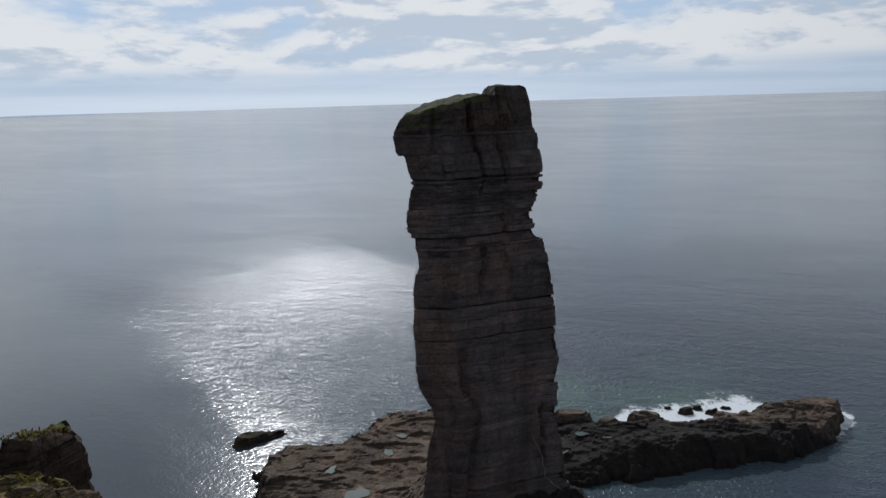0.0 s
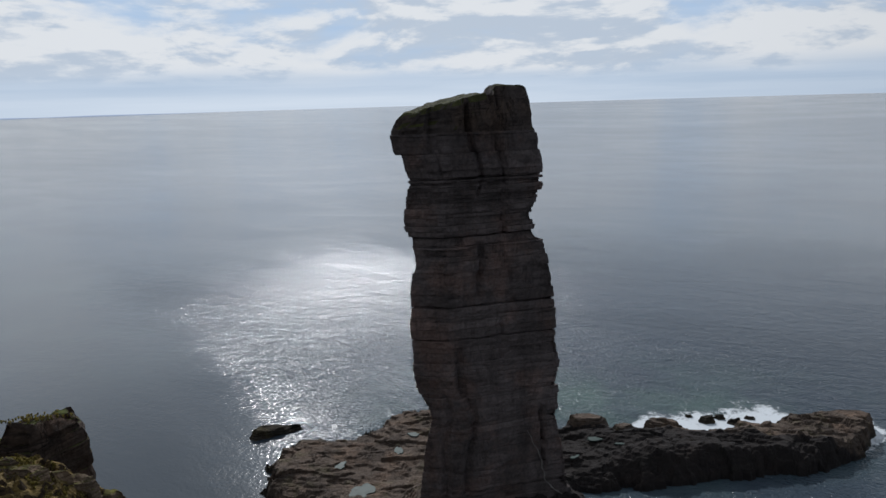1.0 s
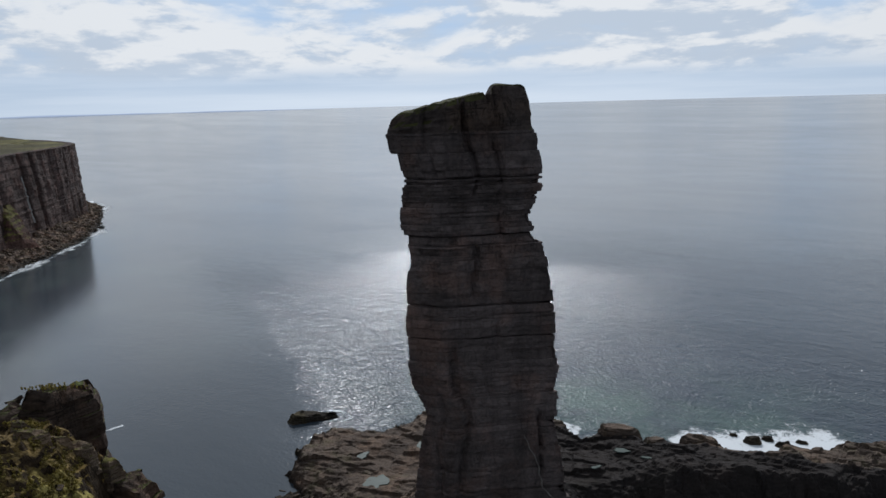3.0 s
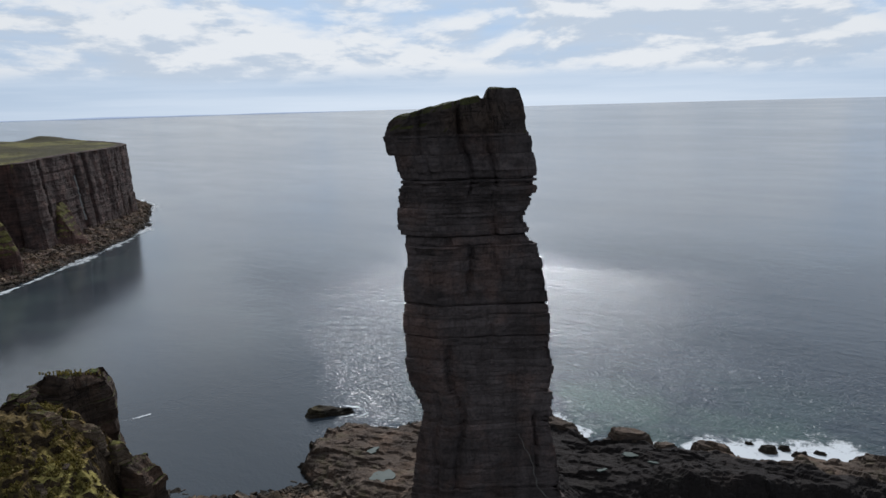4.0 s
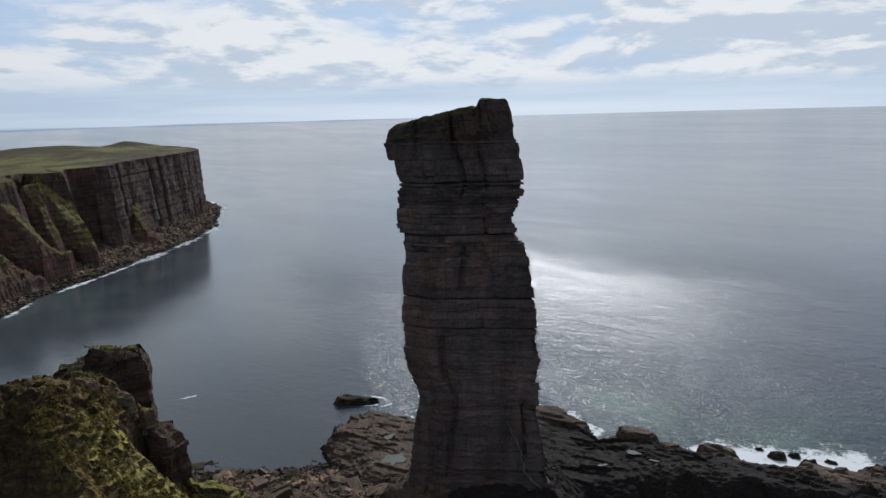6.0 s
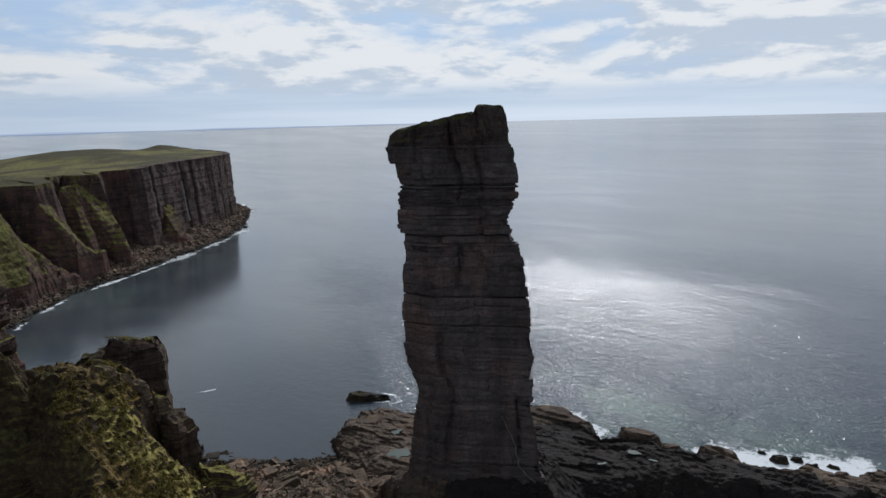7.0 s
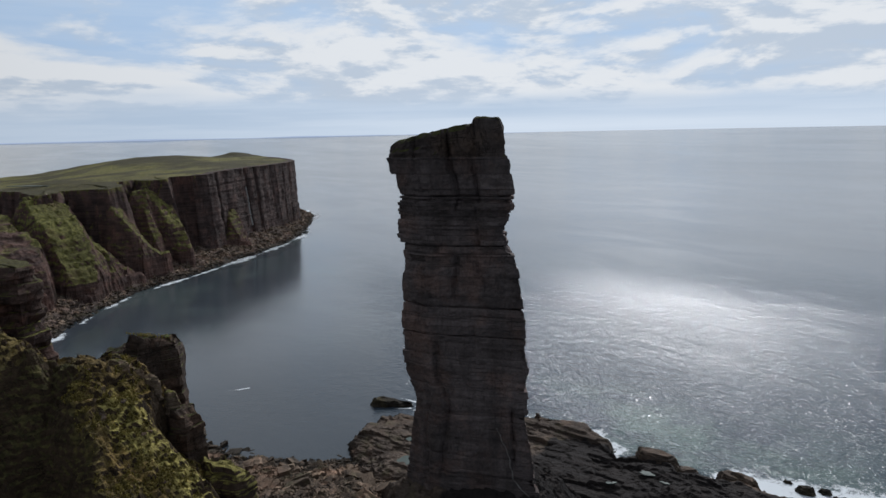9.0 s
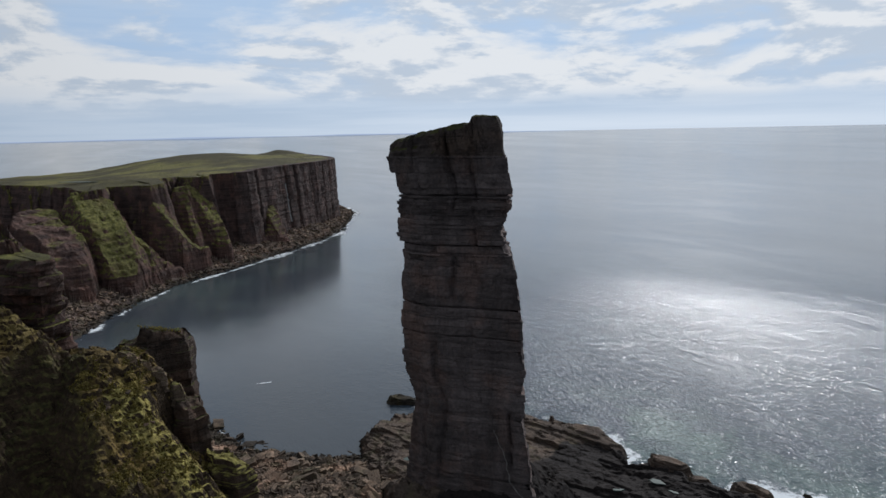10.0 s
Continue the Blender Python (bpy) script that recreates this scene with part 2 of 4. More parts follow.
def foam_material():
    m, n = material("sea_foam")
    pos = n.add("ShaderNodeNewGeometry").outputs["Position"]
    edge = n.add("ShaderNodeAttribute", attribute_name="froth").outputs["Fac"]
    lace = n.math("ADD", n.math("MULTIPLY", n.noise(pos, 0.16, 7.0, 0.72, 1.2), 0.68), n.math("MULTIPLY", n.noise(pos, 0.8, 4.0, 0.7, 0.8), 0.32))
    f = n.step(n.math("ADD", lace, n.math("MULTIPLY", n.math("SUBTRACT", edge, 0.5), 0.62)), 0.52, 0.72)
    p = n.add("ShaderNodeBsdfPrincipled", {"Base Color": (0.64, 0.67, 0.69, 1), "Roughness": 0.8})
    t = n.add("ShaderNodeBsdfTransparent")
    n.add("ShaderNodeOutputMaterial", {0: n.add("ShaderNodeMixShader", {0: f, 1: t.outputs[0], 2: p.outputs[0]}).outputs[0]})
    return m


STACK = rock_material("stack_sandstone", (0.080, 0.066, 0.063), (0.178, 0.143, 0.134), (0.215, 0.138, 0.113), strength=0.75, band=0.35, bed=0.7, cracks=0.35, uneven=0.36)
CAP = rock_material("capped_sandstone", (0.045, 0.036, 0.033), (0.105, 0.082, 0.072), (0.11, 0.075, 0.055), grass=0.58, strength=0.9, band=0.4, green=(0.085, 0.085, 0.026), heath=0.2)
LEDGE = rock_material("ledge_rock", (0.068, 0.051, 0.041), (0.160, 0.120, 0.092), (0.185, 0.124, 0.087), shaded_weed=True, bed=0.8, strength=0.9, wet=(0.6, 2.6), cracks=0.5)
SLOPE = rock_material("turf_slope", (0.042, 0.028, 0.016), (0.095, 0.063, 0.036), (0.115, 0.078, 0.046), grass=0.66, strength=1.0, heath=0.5, soil=(0.19, 0.120, 0.058), green=(0.33, 0.220, 0.07), shaded_turf=True)
CLIFF = rock_material("cliff_sandstone", (0.044, 0.031, 0.028), (0.118, 0.076, 0.065), (0.145, 0.084, 0.068), grass=0.64, bed=0.5, band=1.0, strength=1.0, salt=13.0, heath=0.5, soil=(0.11, 0.082, 0.036), green=(0.225, 0.195, 0.052), cracks=0.35, uneven=0.12, streaks=0.2)
SPUR = rock_material("turfed_sandstone", (0.06, 0.038, 0.033), (0.15, 0.09, 0.072), (0.19, 0.10, 0.075), grass=0.64, bed=0.45, band=1.0, strength=1.0, salt=13.0, heath=0.35, soil=(0.14, 0.10, 0.045), green=(0.205, 0.192, 0.052), cracks=0.35, streaks=0.25, bare=True)
SHEER = rock_material("sheer_sandstone", (0.046, 0.034, 0.031), (0.112, 0.076, 0.067), (0.145, 0.086, 0.070), bed=0.5, band=0.8, strength=1.0, cracks=0.5, uneven=0.30, streaks=0.35)
SHINGLE = rock_material("boulder_shingle", (0.085, 0.062, 0.052), (0.21, 0.155, 0.125), (0.25, 0.16, 0.125), strength=1.0, cracks=0.3, streaks=0.1, wet=(1.5, 4.5))
MOOR = rock_material("moor_turf", (0.06, 0.038, 0.033), (0.145, 0.086, 0.072), (0.185, 0.094, 0.073), grass=0.70, strength=0.8, heath=0.85, soil=(0.135, 0.105, 0.045), green=(0.20, 0.18, 0.05))
TOWER = rock_material("bluff_rock", (0.042, 0.030, 0.024), (0.10, 0.070, 0.052), (0.12, 0.072, 0.048), grass=0.14, strength=1.0)
KNOB = rock_material("grassy_rock", (0.045, 0.032, 0.024), (0.11, 0.078, 0.055), (0.13, 0.08, 0.052), grass=0.60, strength=1.0, heath=0.1, green=(0.31, 0.27, 0.08))
BANK = rock_material("banded_red_rock", (0.040, 0.026, 0.022), (0.105, 0.066, 0.053), (0.15, 0.072, 0.052), grass=0.30, bed=0.6, strength=1.0, green=(0.14, 0.13, 0.03))
STONE = rock_material("loose_stone", (0.09, 0.066, 0.05), (0.33, 0.24, 0.17), (0.36, 0.225, 0.15), bed=0.5, strength=0.7, wet=(0.8, 3.0), pieces=True)
OUTCROP = rock_material("outcrop_rock", (0.10, 0.075, 0.055), (0.30, 0.22, 0.155), (0.34, 0.235, 0.15), grass=0.16, strength=0.9, green=(0.18, 0.165, 0.04))
WET_AND_GAP = rock_material("wet_rock_and_gap_shade", (0.022, 0.019, 0.016), (0.08, 0.066, 0.048), (0.105, 0.085, 0.045), bed=0.8, strength=0.9)
GAP_STRIP = rock_material("bright_gap_pale", (0.16, 0.14, 0.125), (0.34, 0.31, 0.28), (0.38, 0.33, 0.28), strength=0.6, cracks=0.3)
SEA = sea_material()
FOAM = foam_material()


# ---- shaping helpers ----
def hashed(i, j, seed):
    h = np.sin(i * 127.1 + j * 311.7 + seed * 74.7) * 43758.5453
    return h - np.floor(h)


def vnoise(x, y, seed=0.0):
    """Smooth value noise, 0 to 1."""
    x, y = np.asarray(x, float), np.asarray(y, float)
    i, j = np.floor(x), np.floor(y)
    u, v = x - i, y - j
    u, v = u * u * u * (u * (u * 6 - 15) + 10), v * v * v * (v * (v * 6 - 15) + 10)
    a, b, c, d = hashed(i, j, seed), hashed(i + 1, j, seed), hashed(i, j + 1, seed), hashed(i + 1, j + 1, seed)
    return a + (b - a) * u + (c - a) * v + (a - b - c + d) * u * v


def fbm(x, y, seed=0.0, octaves=4, gain=0.5):
    """Layered noise, about -1 to 1."""
    total, amp, norm = 0.0, 1.0, 0.0
    for k in range(octaves):
        total = total + amp * (vnoise(np.asarray(x) * 2 ** k + 17.3 * k, np.asarray(y) * 2 ** k - 9.1 * k, seed + k) * 2 - 1)
        norm += amp
        amp *= gain
    return total / norm * 1.5


def cells(x, y, size, seed=0.0):
    """One random number, 0 to 1, for each of many uneven cells."""
    u, v = np.asarray(x, float) / size, np.asarray(y, float) / size
    i, j = np.floor(u), np.floor(v)
    best, pick = np.full(np.shape(u), 9.0), np.zeros(np.shape(u))
    for a in (-1, 0, 1):
        for b in (-1, 0, 1):
            d = np.hypot(i + a + hashed(i + a, j + b, seed) - u, j + b + hashed(i + a, j + b, seed + 5) - v)
            pick = np.where(d < best, hashed(i + a, j + b, seed + 9), pick)
            best = np.minimum(best, d)
    return pick


def smooth(x, lo, hi):
    t = np.clip((np.asarray(x, float) - lo) / (hi - lo), 0, 1)
    return t * t * (3 - 2 * t)


def inside(px, py, poly):
    """Signed distance to a polygon, positive inside."""
    best, sign = np.full(np.shape(px), 1e9), np.zeros(np.shape(px), bool)
    for (x0, y0), (x1, y1) in zip(poly, poly[1:] + poly[:1]):
        ex, ey = x1 - x0, y1 - y0
        t = np.clip(((px - x0) * ex + (py - y0) * ey) / (ex * ex + ey * ey), 0, 1)
        best = np.minimum(best, np.hypot(px - x0 - t * ex, py - y0 - t * ey))
        cross = ((y0 > py) != (y1 > py)) & (px < ex * (py - y0) / (ey if ey else 1e-9) + x0)
        sign ^= cross
    return np.where(sign, best, -best)


def nearest(x, y, line):
    """Distance to a polyline and what its points carry there."""
    best, carried = np.full(np.shape(x), 1e9), None
    for a, b in zip(line, line[1:]):
        ex, ey = b[0] - a[0], b[1] - a[1]
        u = np.clip(((x - a[0]) * ex + (y - a[1]) * ey) / (ex * ex + ey * ey), 0, 1)
        d = np.hypot(x - a[0] - u * ex, y - a[1] - u * ey)
        here = [p + (q - p) * u for p, q in zip(a[2:], b[2:])]
        carried = here if carried is None else [np.where(d < best, h, c) for h, c in zip(here, carried)]
        best = np.minimum(best, d)
    return best, carried


def mesh(name, verts, faces, mat, parent=None, label="", flat_shade=True):
    data = bpy.data.meshes.new(name)
    data.from_pydata([tuple(v) for v in np.asarray(verts).tolist()], [], faces if isinstance(faces, list) else faces.tolist())
    data.materials.append(mat)
    if not flat_shade:
        data.polygons.foreach_set("use_smooth", [True] * len(data.polygons))
    data.update()
    ob = new(name, data)
    if parent is not None:
        ob.parent = parent
    return tagged(ob, label) if label else ob


def grid_faces(rows, cols, closed=False):
    r, c = np.meshgrid(np.arange(rows - 1), np.arange(cols if closed else cols - 1), indexing="ij")
    d = (c + 1) % cols
    return np.stack([r * cols + c, r * cols + d, (r + 1) * cols + d, (r + 1) * cols + c], -1).reshape(-1, 4)


def loft(name, rings, mat, parent=None, label="", cap_top=True, cap_low=False, flat_shade=True):
    """A closed loft through rings, an array (rings, points, 3)."""
    rings = np.asarray(rings)
    k, n = rings.shape[:2]
    verts, faces = list(rings.reshape(-1, 3)), grid_faces(k, n, True).tolist()
    for want, base, ring, turn in ((cap_top, (k - 1) * n, rings[-1], 1), (cap_low, 0, rings[0], -1)):
        if want:
            c = len(verts)
            verts.append(ring.mean(0))
            faces += [[base + i, base + (i + 1) % n, c][::turn] for i in range(n)]
    return mesh(name, np.array(verts), faces, mat, parent, label, flat_shade)


def field(name, x0, x1, y0, y1, step, height, mat, parent=None, label="", lowest=-3.5, flat_shade=True):
    """A height field; faces wholly under the lowest level are left out."""
    xs, ys = np.arange(x0, x1 + step / 2, step), np.arange(y0, y1 + step / 2, step)
    X, Y = np.meshgrid(xs, ys)
    X = X + (vnoise(X * 0.9, Y * 0.9, 31) - 0.5) * step * 0.5
    Y = Y + (vnoise(X * 0.9, Y * 0.9, 47) - 0.5) * step * 0.5
    Z = height(X, Y)
    f = grid_faces(len(ys), len(xs))
    f = f[Z.reshape(-1)[f].max(1) > lowest]
    keep, f2 = np.unique(f, return_inverse=True)
    V = np.stack([X, Y, Z], -1).reshape(-1, 3)[keep]
    return mesh(name, V, f2.reshape(-1, 4), mat, parent, label, flat_shade)


def thing(name, label, category, kind="", group="", at=(0, 0, 0)):
    ob = new(name)
    ob.location = at
    return tagged(ob, label, category, group, kind)


# ---- sea ----
def sea_sheet():
    radii = np.concatenate([[0.0], np.geomspace(20, 4930, 110)])
    turns = np.linspace(0, 2 * math.pi, 181)[:-1]
    R, A = np.meshgrid(radii, turns, indexing="ij")
    Z = 104.0 * np.clip((R - 1500) / 3430, 0, 1) ** 1.35
    V = np.stack([50 + R * np.cos(A), 80 + R * np.sin(A), Z], -1).reshape(-1, 3)
    return tagged(mesh("sea", V, grid_faces(len(radii), len(turns), True), SEA, flat_shade=False), "wide grey-blue rippled sea glittering under a veiled sun", "sea", kind="structure")


sea_sheet()

# ---- the sea stack ----
# level, left and right edge of the column
PROFILE = [
    (12, -8.0, 39.0), (20, -6.0, 37.0), (27, -5.0, 35.5), (36, -3.8, 34.5), (41, -3.2, 33.2), (47, -1.6, 32.3), (50, -0.9, 32.6), (54, -2.3, 32.8),
    (57, -4.3, 32.0), (59, -5.1, 32.7), (64, -5.5, 32.9), (71, -5.6, 31.8), (76, -6.0, 31.7), (80, -5.5, 31.5), (85, -5.6, 31.2), (89, -4.6, 29.9),
    (91.5, -3.7, 29.2), (95, -4.0, 28.9), (96.5, -4.6, 27.8), (98, -4.6, 26.2), (100, -5.6, 26.0), (103, -6.6, 25.7), (106.5, -6.0, 26.6), (110, -5.2, 27.9),
    (112, -4.4, 28.4), (113.5, -4.6, 28.2), (116, -5.4, 28.0), (118, -6.0, 27.6), (118.9, -6.4, 27.3), (119.6, -7.4, 27.1), (120.6, -8.2, 26.9), (123, -8.7, 26.5), (126, -8.5, 25.8), (128, -7.8, 25.2), (130, -7.0, 24.6), (135, -6.0, 24.2),
]
PZ, PL, PR = (np.array(c) for c in zip(*PROFILE))


def stack_ring(z, spacing=0.75):
    """Points and outward ways of the column's outline at one level."""
    xl, xr = np.interp(z, PZ, PL), np.interp(z, PZ, PR)
    w = xr - xl
    corner = [(xl, 158.5), (xl + 0.27 * w, 157.6), (xl + 0.62 * w, 161.6 if z > 96 else 162.6), (xr, 167.5), (xr - 13.5, 187.5), (xl + 4.0, 181.0)]
    counts = [14, 17, 18, 34, 24, 30]
    pts, nor = [], []
    for (a, b), n in zip(zip(corner, corner[1:] + corner[:1]), counts):
        a, b = np.array(a), np.array(b)
        d = (b - a) / np.linalg.norm(b - a)
        for i in range(n):
            pts.append(a + (b - a) * i / n)
            nor.append((d[1], -d[0]))
    return np.array(pts), np.array(nor)


FRONT = 14 + 17 + 18


def stack_bed(z0, z1, seed, parent, rough=1.0, slot=False):
    rng = np.random.default_rng(seed)
    n = len(stack_ring(50)[0])
    # blocks between upright joints
    shift, i = np.zeros(n), 0
    while i < n:
        k = int(rng.integers(3, 10))
        shift[i:i + k] = rng.uniform(-0.6, 0.35) * rough
        i += k
    shift += rng.uniform(-0.55, 0.40) * rough
    if slot:
        shift -= 0.55
    levels = [z0 - 0.05, z0 + 0.12] + list(np.linspace(z0 + 0.12, z1 - 0.12, max(2, int((z1 - z0) / 0.8) + 1))[1:-1]) + [z1 - 0.12, z1]
    rings = []
    keep = 0.8 if z1 - z0 < 1.5 else 0.3
    for k, z in enumerate(levels):
        p, nor = stack_ring(keep * (z0 + z1) / 2 + (1 - keep) * z)
        s = np.arange(n)
        off = shift + 0.38 * rough * fbm(s * 0.16, np.full(n, z * 0.45), 3) + 0.2 * fbm(s * 0.6, np.full(n, z * 1.3), 9)
        if k in (0, len(levels) - 1):
            off = off - 0.22
        # panels and upright clefts of the front face
        if z > 96:
            a = smooth(z, 96, 115)
            off = off + a * (0.5 * (s < 13) - 1.1 * ((s >= 27) & (s < 37)) + 0.35 * ((s >= 37) & (s < FRONT)))
        for c, half, deep, low, high in ((13, 0.8, 0.8, 113, 131), (27, 0.8, 1.5, 108, 131), (37, 0.9, 1.1, 96, 131), (25, 0.9, 1.8, 82, 97), (34, 0.8, 0.9, 84, 95), (17, 1.0, 1.4, 24, 70), (42.4, 0.6, 1.6, 30, 50), (30, 0.8, 0.8, 60, 77), (8, 1.2, 1.2, 20, 58)):
            off = off - deep * smooth(z, low - 1, low + 3) * (1 - smooth(z, high - 3, high + 1)) * np.exp(-((s - c - 0.9 * math.sin(z * 0.21 + c)) / half) ** 2)
        rings.append(np.column_stack([p + nor * off[:, None], np.full(n, z)]))
    return loft("rock_bed", rings, STACK, parent, cap_top=True, cap_low=True)


def summit_level(x, y):
    """The height of the sloping, cloven summit."""
    u = 14.0 + (x - 14.0) * 0.954 + (y - 166.0) * 0.298
    v = (y - 167.0) * 0.954 - (x - 14.0) * 0.298
    z = np.interp(u, [-9, -6, 0, 6, 10, 14.0, 14.7, 24, 26], [128.0, 129.2, 130.6, 132.0, 132.9, 133.5, 132.0, 131.3, 130.6])
    z = z + 3.6 * np.exp(-((u - 20.3) / 4.75) ** 14 - (v / 8.0) ** 6)        # the summit block beyond the cleft
    return z + 0.28 * fbm(x * 0.4, y * 0.4, 5)


SLOTS = [71.6, 77.6, 80.4, 96.2, 98.6, 104.3, 108.0, 113.2]      # deep level clefts


def sea_stack():
    stack = thing("sea_stack", "tall dark red-brown sandstone sea stack with grassy cloven summit", "sea stack")
    rng = random.Random(4)
    z = 10.0
    seed = 100
    while z < 124.0:
        if 95 < z < 113.5:
            h = rng.choice((0.6, 0.8, 1.0, 1.3, 1.9))
        elif 68 < z < 82 or 88 < z <= 95:
            h = rng.uniform(1.4, 3.0)
        elif 44 < z < 64:
            h = rng.uniform(0.9, 2.2)
        elif z >= 113.5:
            h = rng.choice((0.7, 1.0, 1.6, 2.6, 4.2))
        else:
            h = rng.choice((0.9, 1.8, 3.0, 4.5, 6.0))
        top = min(z + h, 124.2)
        slot = next((q for q in SLOTS if z - 0.01 <= q < top), None)
        if slot is not None:
            if slot - z > 0.4:
                stack_bed(z, slot, seed, stack, 1.0 if z > 95 else 0.6)
                seed += 1
            stack_bed(max(z, slot), slot + 0.38, seed, stack, 0.6, slot=True)
            z, seed = slot + 0.38, seed + 1
            continue
        stack_bed(z, top, seed, stack, 1.25 if 95 < z < 114 else (0.8 if z > 62 else 0.62))
        z, seed = top, seed + 1
        if top >= 124.1:
            break
    # the cap, up to the summit's slope
    n = len(stack_ring(120)[0])
    s = np.arange(n)
    rings = []
    for f in np.linspace(0, 1, 9):
        zz = 124.1 + f * 6
        p, nor = stack_ring(zz if f else 124.1)
        off = 0.5 * fbm(s * 0.15, np.full(n, zz * 0.5), 3) + 0.25 * fbm(s * 0.5, np.full(n, zz), 9) - (0.5 if f == 1 else 0)
        off = off + 0.5 * (s < 13) - 1.1 * ((s >= 27) & (s < 37)) + 0.35 * ((s >= 37) & (s < FRONT)) + 0.7 * (vnoise(s * 0.21, np.full(n, np.floor(f * 5.0)), 15) - 0.6)
        for c, half, deep in ((27, 0.9, 2.4), (37, 1.0, 1.8), (13, 0.9, 1.3)):
            off = off - deep * np.exp(-((s - c - 0.9 * math.sin(zz * 0.21 + c)) / half) ** 2)
        q = p + nor * off[:, None]
        zs = 124.1 + f * (summit_level(q[:, 0], q[:, 1]) - 0.35 - 124.1)
        rings.append(np.column_stack([q, zs]))
    rim = rings[-1][:, :2]
    mid = rim.mean(0)
    for f in np.linspace(0.96, 0.02, 20):
        q = mid + (rim - mid) * f
        rings.append(np.column_stack([q, summit_level(q[:, 0], q[:, 1])]))
    # a pale strip laid on the rock in place of a bright see-through gap
    zs = np.linspace(21, 44, 40)
    gap_points = []
    for side in (-1, -0.35, 0.35, 1):
        for q in zs:
            p, nor = stack_ring(q)
            at = np.interp(q, [21, 24, 26, 28, 32, 36, 44], [47.5, 45.3, 43.2, 41.7, 41, 40.5, 37.5]) + 0.2 * math.sin(q * 1.7) + side * (0.12 + 0.20 * (44 - q) / 23)
            i = int(at)
            gap_points.append([*(p[i] + (p[i + 1] - p[i]) * (at - i) + nor[i] * (0.75 - 0.25 * abs(side))), q])
    mesh("pale_seam", np.array(gap_points), grid_faces(4, 40), GAP_STRIP, stack, "pale strip standing in for a bright gap in the dark rock")
    loft("summit_cap", rings, CAP, stack, "green turf over dark rock", cap_top=True, cap_low=True)
    return stack


sea_stack()

# ---- rock platform round the foot ----
SHELF = [(-6, 150), (-22, 168), (-40, 178), (-55, 186), (-66, 198), (-70, 214), (-62, 228), (-42, 236), (-24, 252), (-6, 257), (18, 262), (31, 252), (36, 239), (45, 247.5), (53, 246), (64, 239), (71, 240), (76, 247.5), (84, 246), (94, 239.5), (103, 240), (108, 246.5), (117, 245), (124, 250), (132, 253), (142, 257), (156, 260), (165, 259), (163, 250), (153, 234), (138, 221), (127, 217), (116, 216), (94, 211), (72, 208), (58, 206), (44, 201), (42, 180), (40, 160), (22, 146)]


def shelf_weed_shade(x, y):
    """How far black covers the platform's cove side: weed, with deep shade put into the colour."""
    d = inside(x, y, SHELF) + 3.6 * fbm(x * 0.09, y * 0.09, 21)
    return smooth(x, 3, 15) * (1 - smooth(y - np.interp(x, [10, 30, 60, 100, 160], [236, 241, 238, 225, 219]), 0, 13)) * (1 - 0.2 * smooth(d, 16, 32))


def shelf_height(x, y):
    calm = (1 - 0.35 * smooth(x, 30, 50)) * (1 - 0.6 * smooth(y, 238, 250) * smooth(x, 4, 14) * (1 - smooth(x, 34, 44)))
    wob = 3.6 * calm * fbm(x * 0.09, y * 0.09, 21) + 1.4 * calm * fbm(x * 0.4, y * 0.4, 22)
    d = inside(x, y, SHELF) + wob + 3.0 * calm * (cells(x, y, 7.0, 20) - 0.5)
    east = smooth(x, 34, 70)
    rise = 4.6 + east * (5.6 - 0.145 * (y - 210)) + 2.2 * fbm(x * 0.035, y * 0.06, 23) + 1.5 * east * fbm(x * 0.11, y * 0.16, 24)
    rise = rise + 2.0 * (cells(x * 0.6 + 0.3 * y, y * 1.9, 13.0, 33) - 0.5) + 0.8 * (cells(x * 0.6 + 0.2 * y, y * 1.9, 6.5, 34) - 0.5) + 0.16 * (cells(x, y * 1.4, 1.9, 35) - 0.5)
    side = smooth(x, 34, 46) * (1 - smooth(y, 226, 234))
    ramp = smooth(d, -0.9, 3.4) * (1 - side) + side * np.clip((d + 0.5) / 6.0, 0, 1) ** 0.8
    h = np.maximum(rise, 1.2) * ramp + 0.8 * smooth(d, 3, 12) - 4.5 * smooth(-d, -0.4, 5)
    foot = inside(x, y, [(-6, 158), (36, 166), (22, 188), (0, 183)])
    mound = 24.0 + 1.02 * np.minimum(foot, 0) + 2.6 * fbm(x * 0.12, y * 0.12, 26) + 1.5 * (cells(x, y, 2.5, 36) - 0.5)
    h = np.where(d > -2, np.maximum(h, mound), h)
    step = 1.15
    dip = 0.8 * fbm(x * 0.02, y * 0.05, 27) + 0.10 * (y - 200) + 0.02 * x + 0.28 * fbm(x * 0.06, y * 0.22, 37)
    q = h / step + dip
    terr = (np.floor(q) + smooth(q - np.floor(q), 0.6, 0.95) - dip) * step
    return np.where(h > 0.3, 0.62 * terr + 0.38 * h, h) + 0.16 * fbm(x * 0.8, y * 0.8, 28)


shelf = tagged(field("rock_platform", -82, 166, 140, 270, 0.62, shelf_height, LEDGE), "low ledged brown rock platform washed by surf", "rock platform", kind="structure")
spots = np.array([v.co[:2] for v in shelf.data.vertices])
shelf.data.attributes.new("weed_and_shade", "FLOAT", "POINT").data.foreach_set("value", shelf_weed_shade(spots[:, 0], spots[:, 1]))

# ---- boulder beach and land bridge ----
BEACH = [(-150, 172), (-125, 166), (-104, 163), (-84, 169), (-70, 177), (-58, 186), (-45, 196), (-10, 190), (10, 160), (14, 120), (-10, 80), (-80, 80), (-160, 110)]


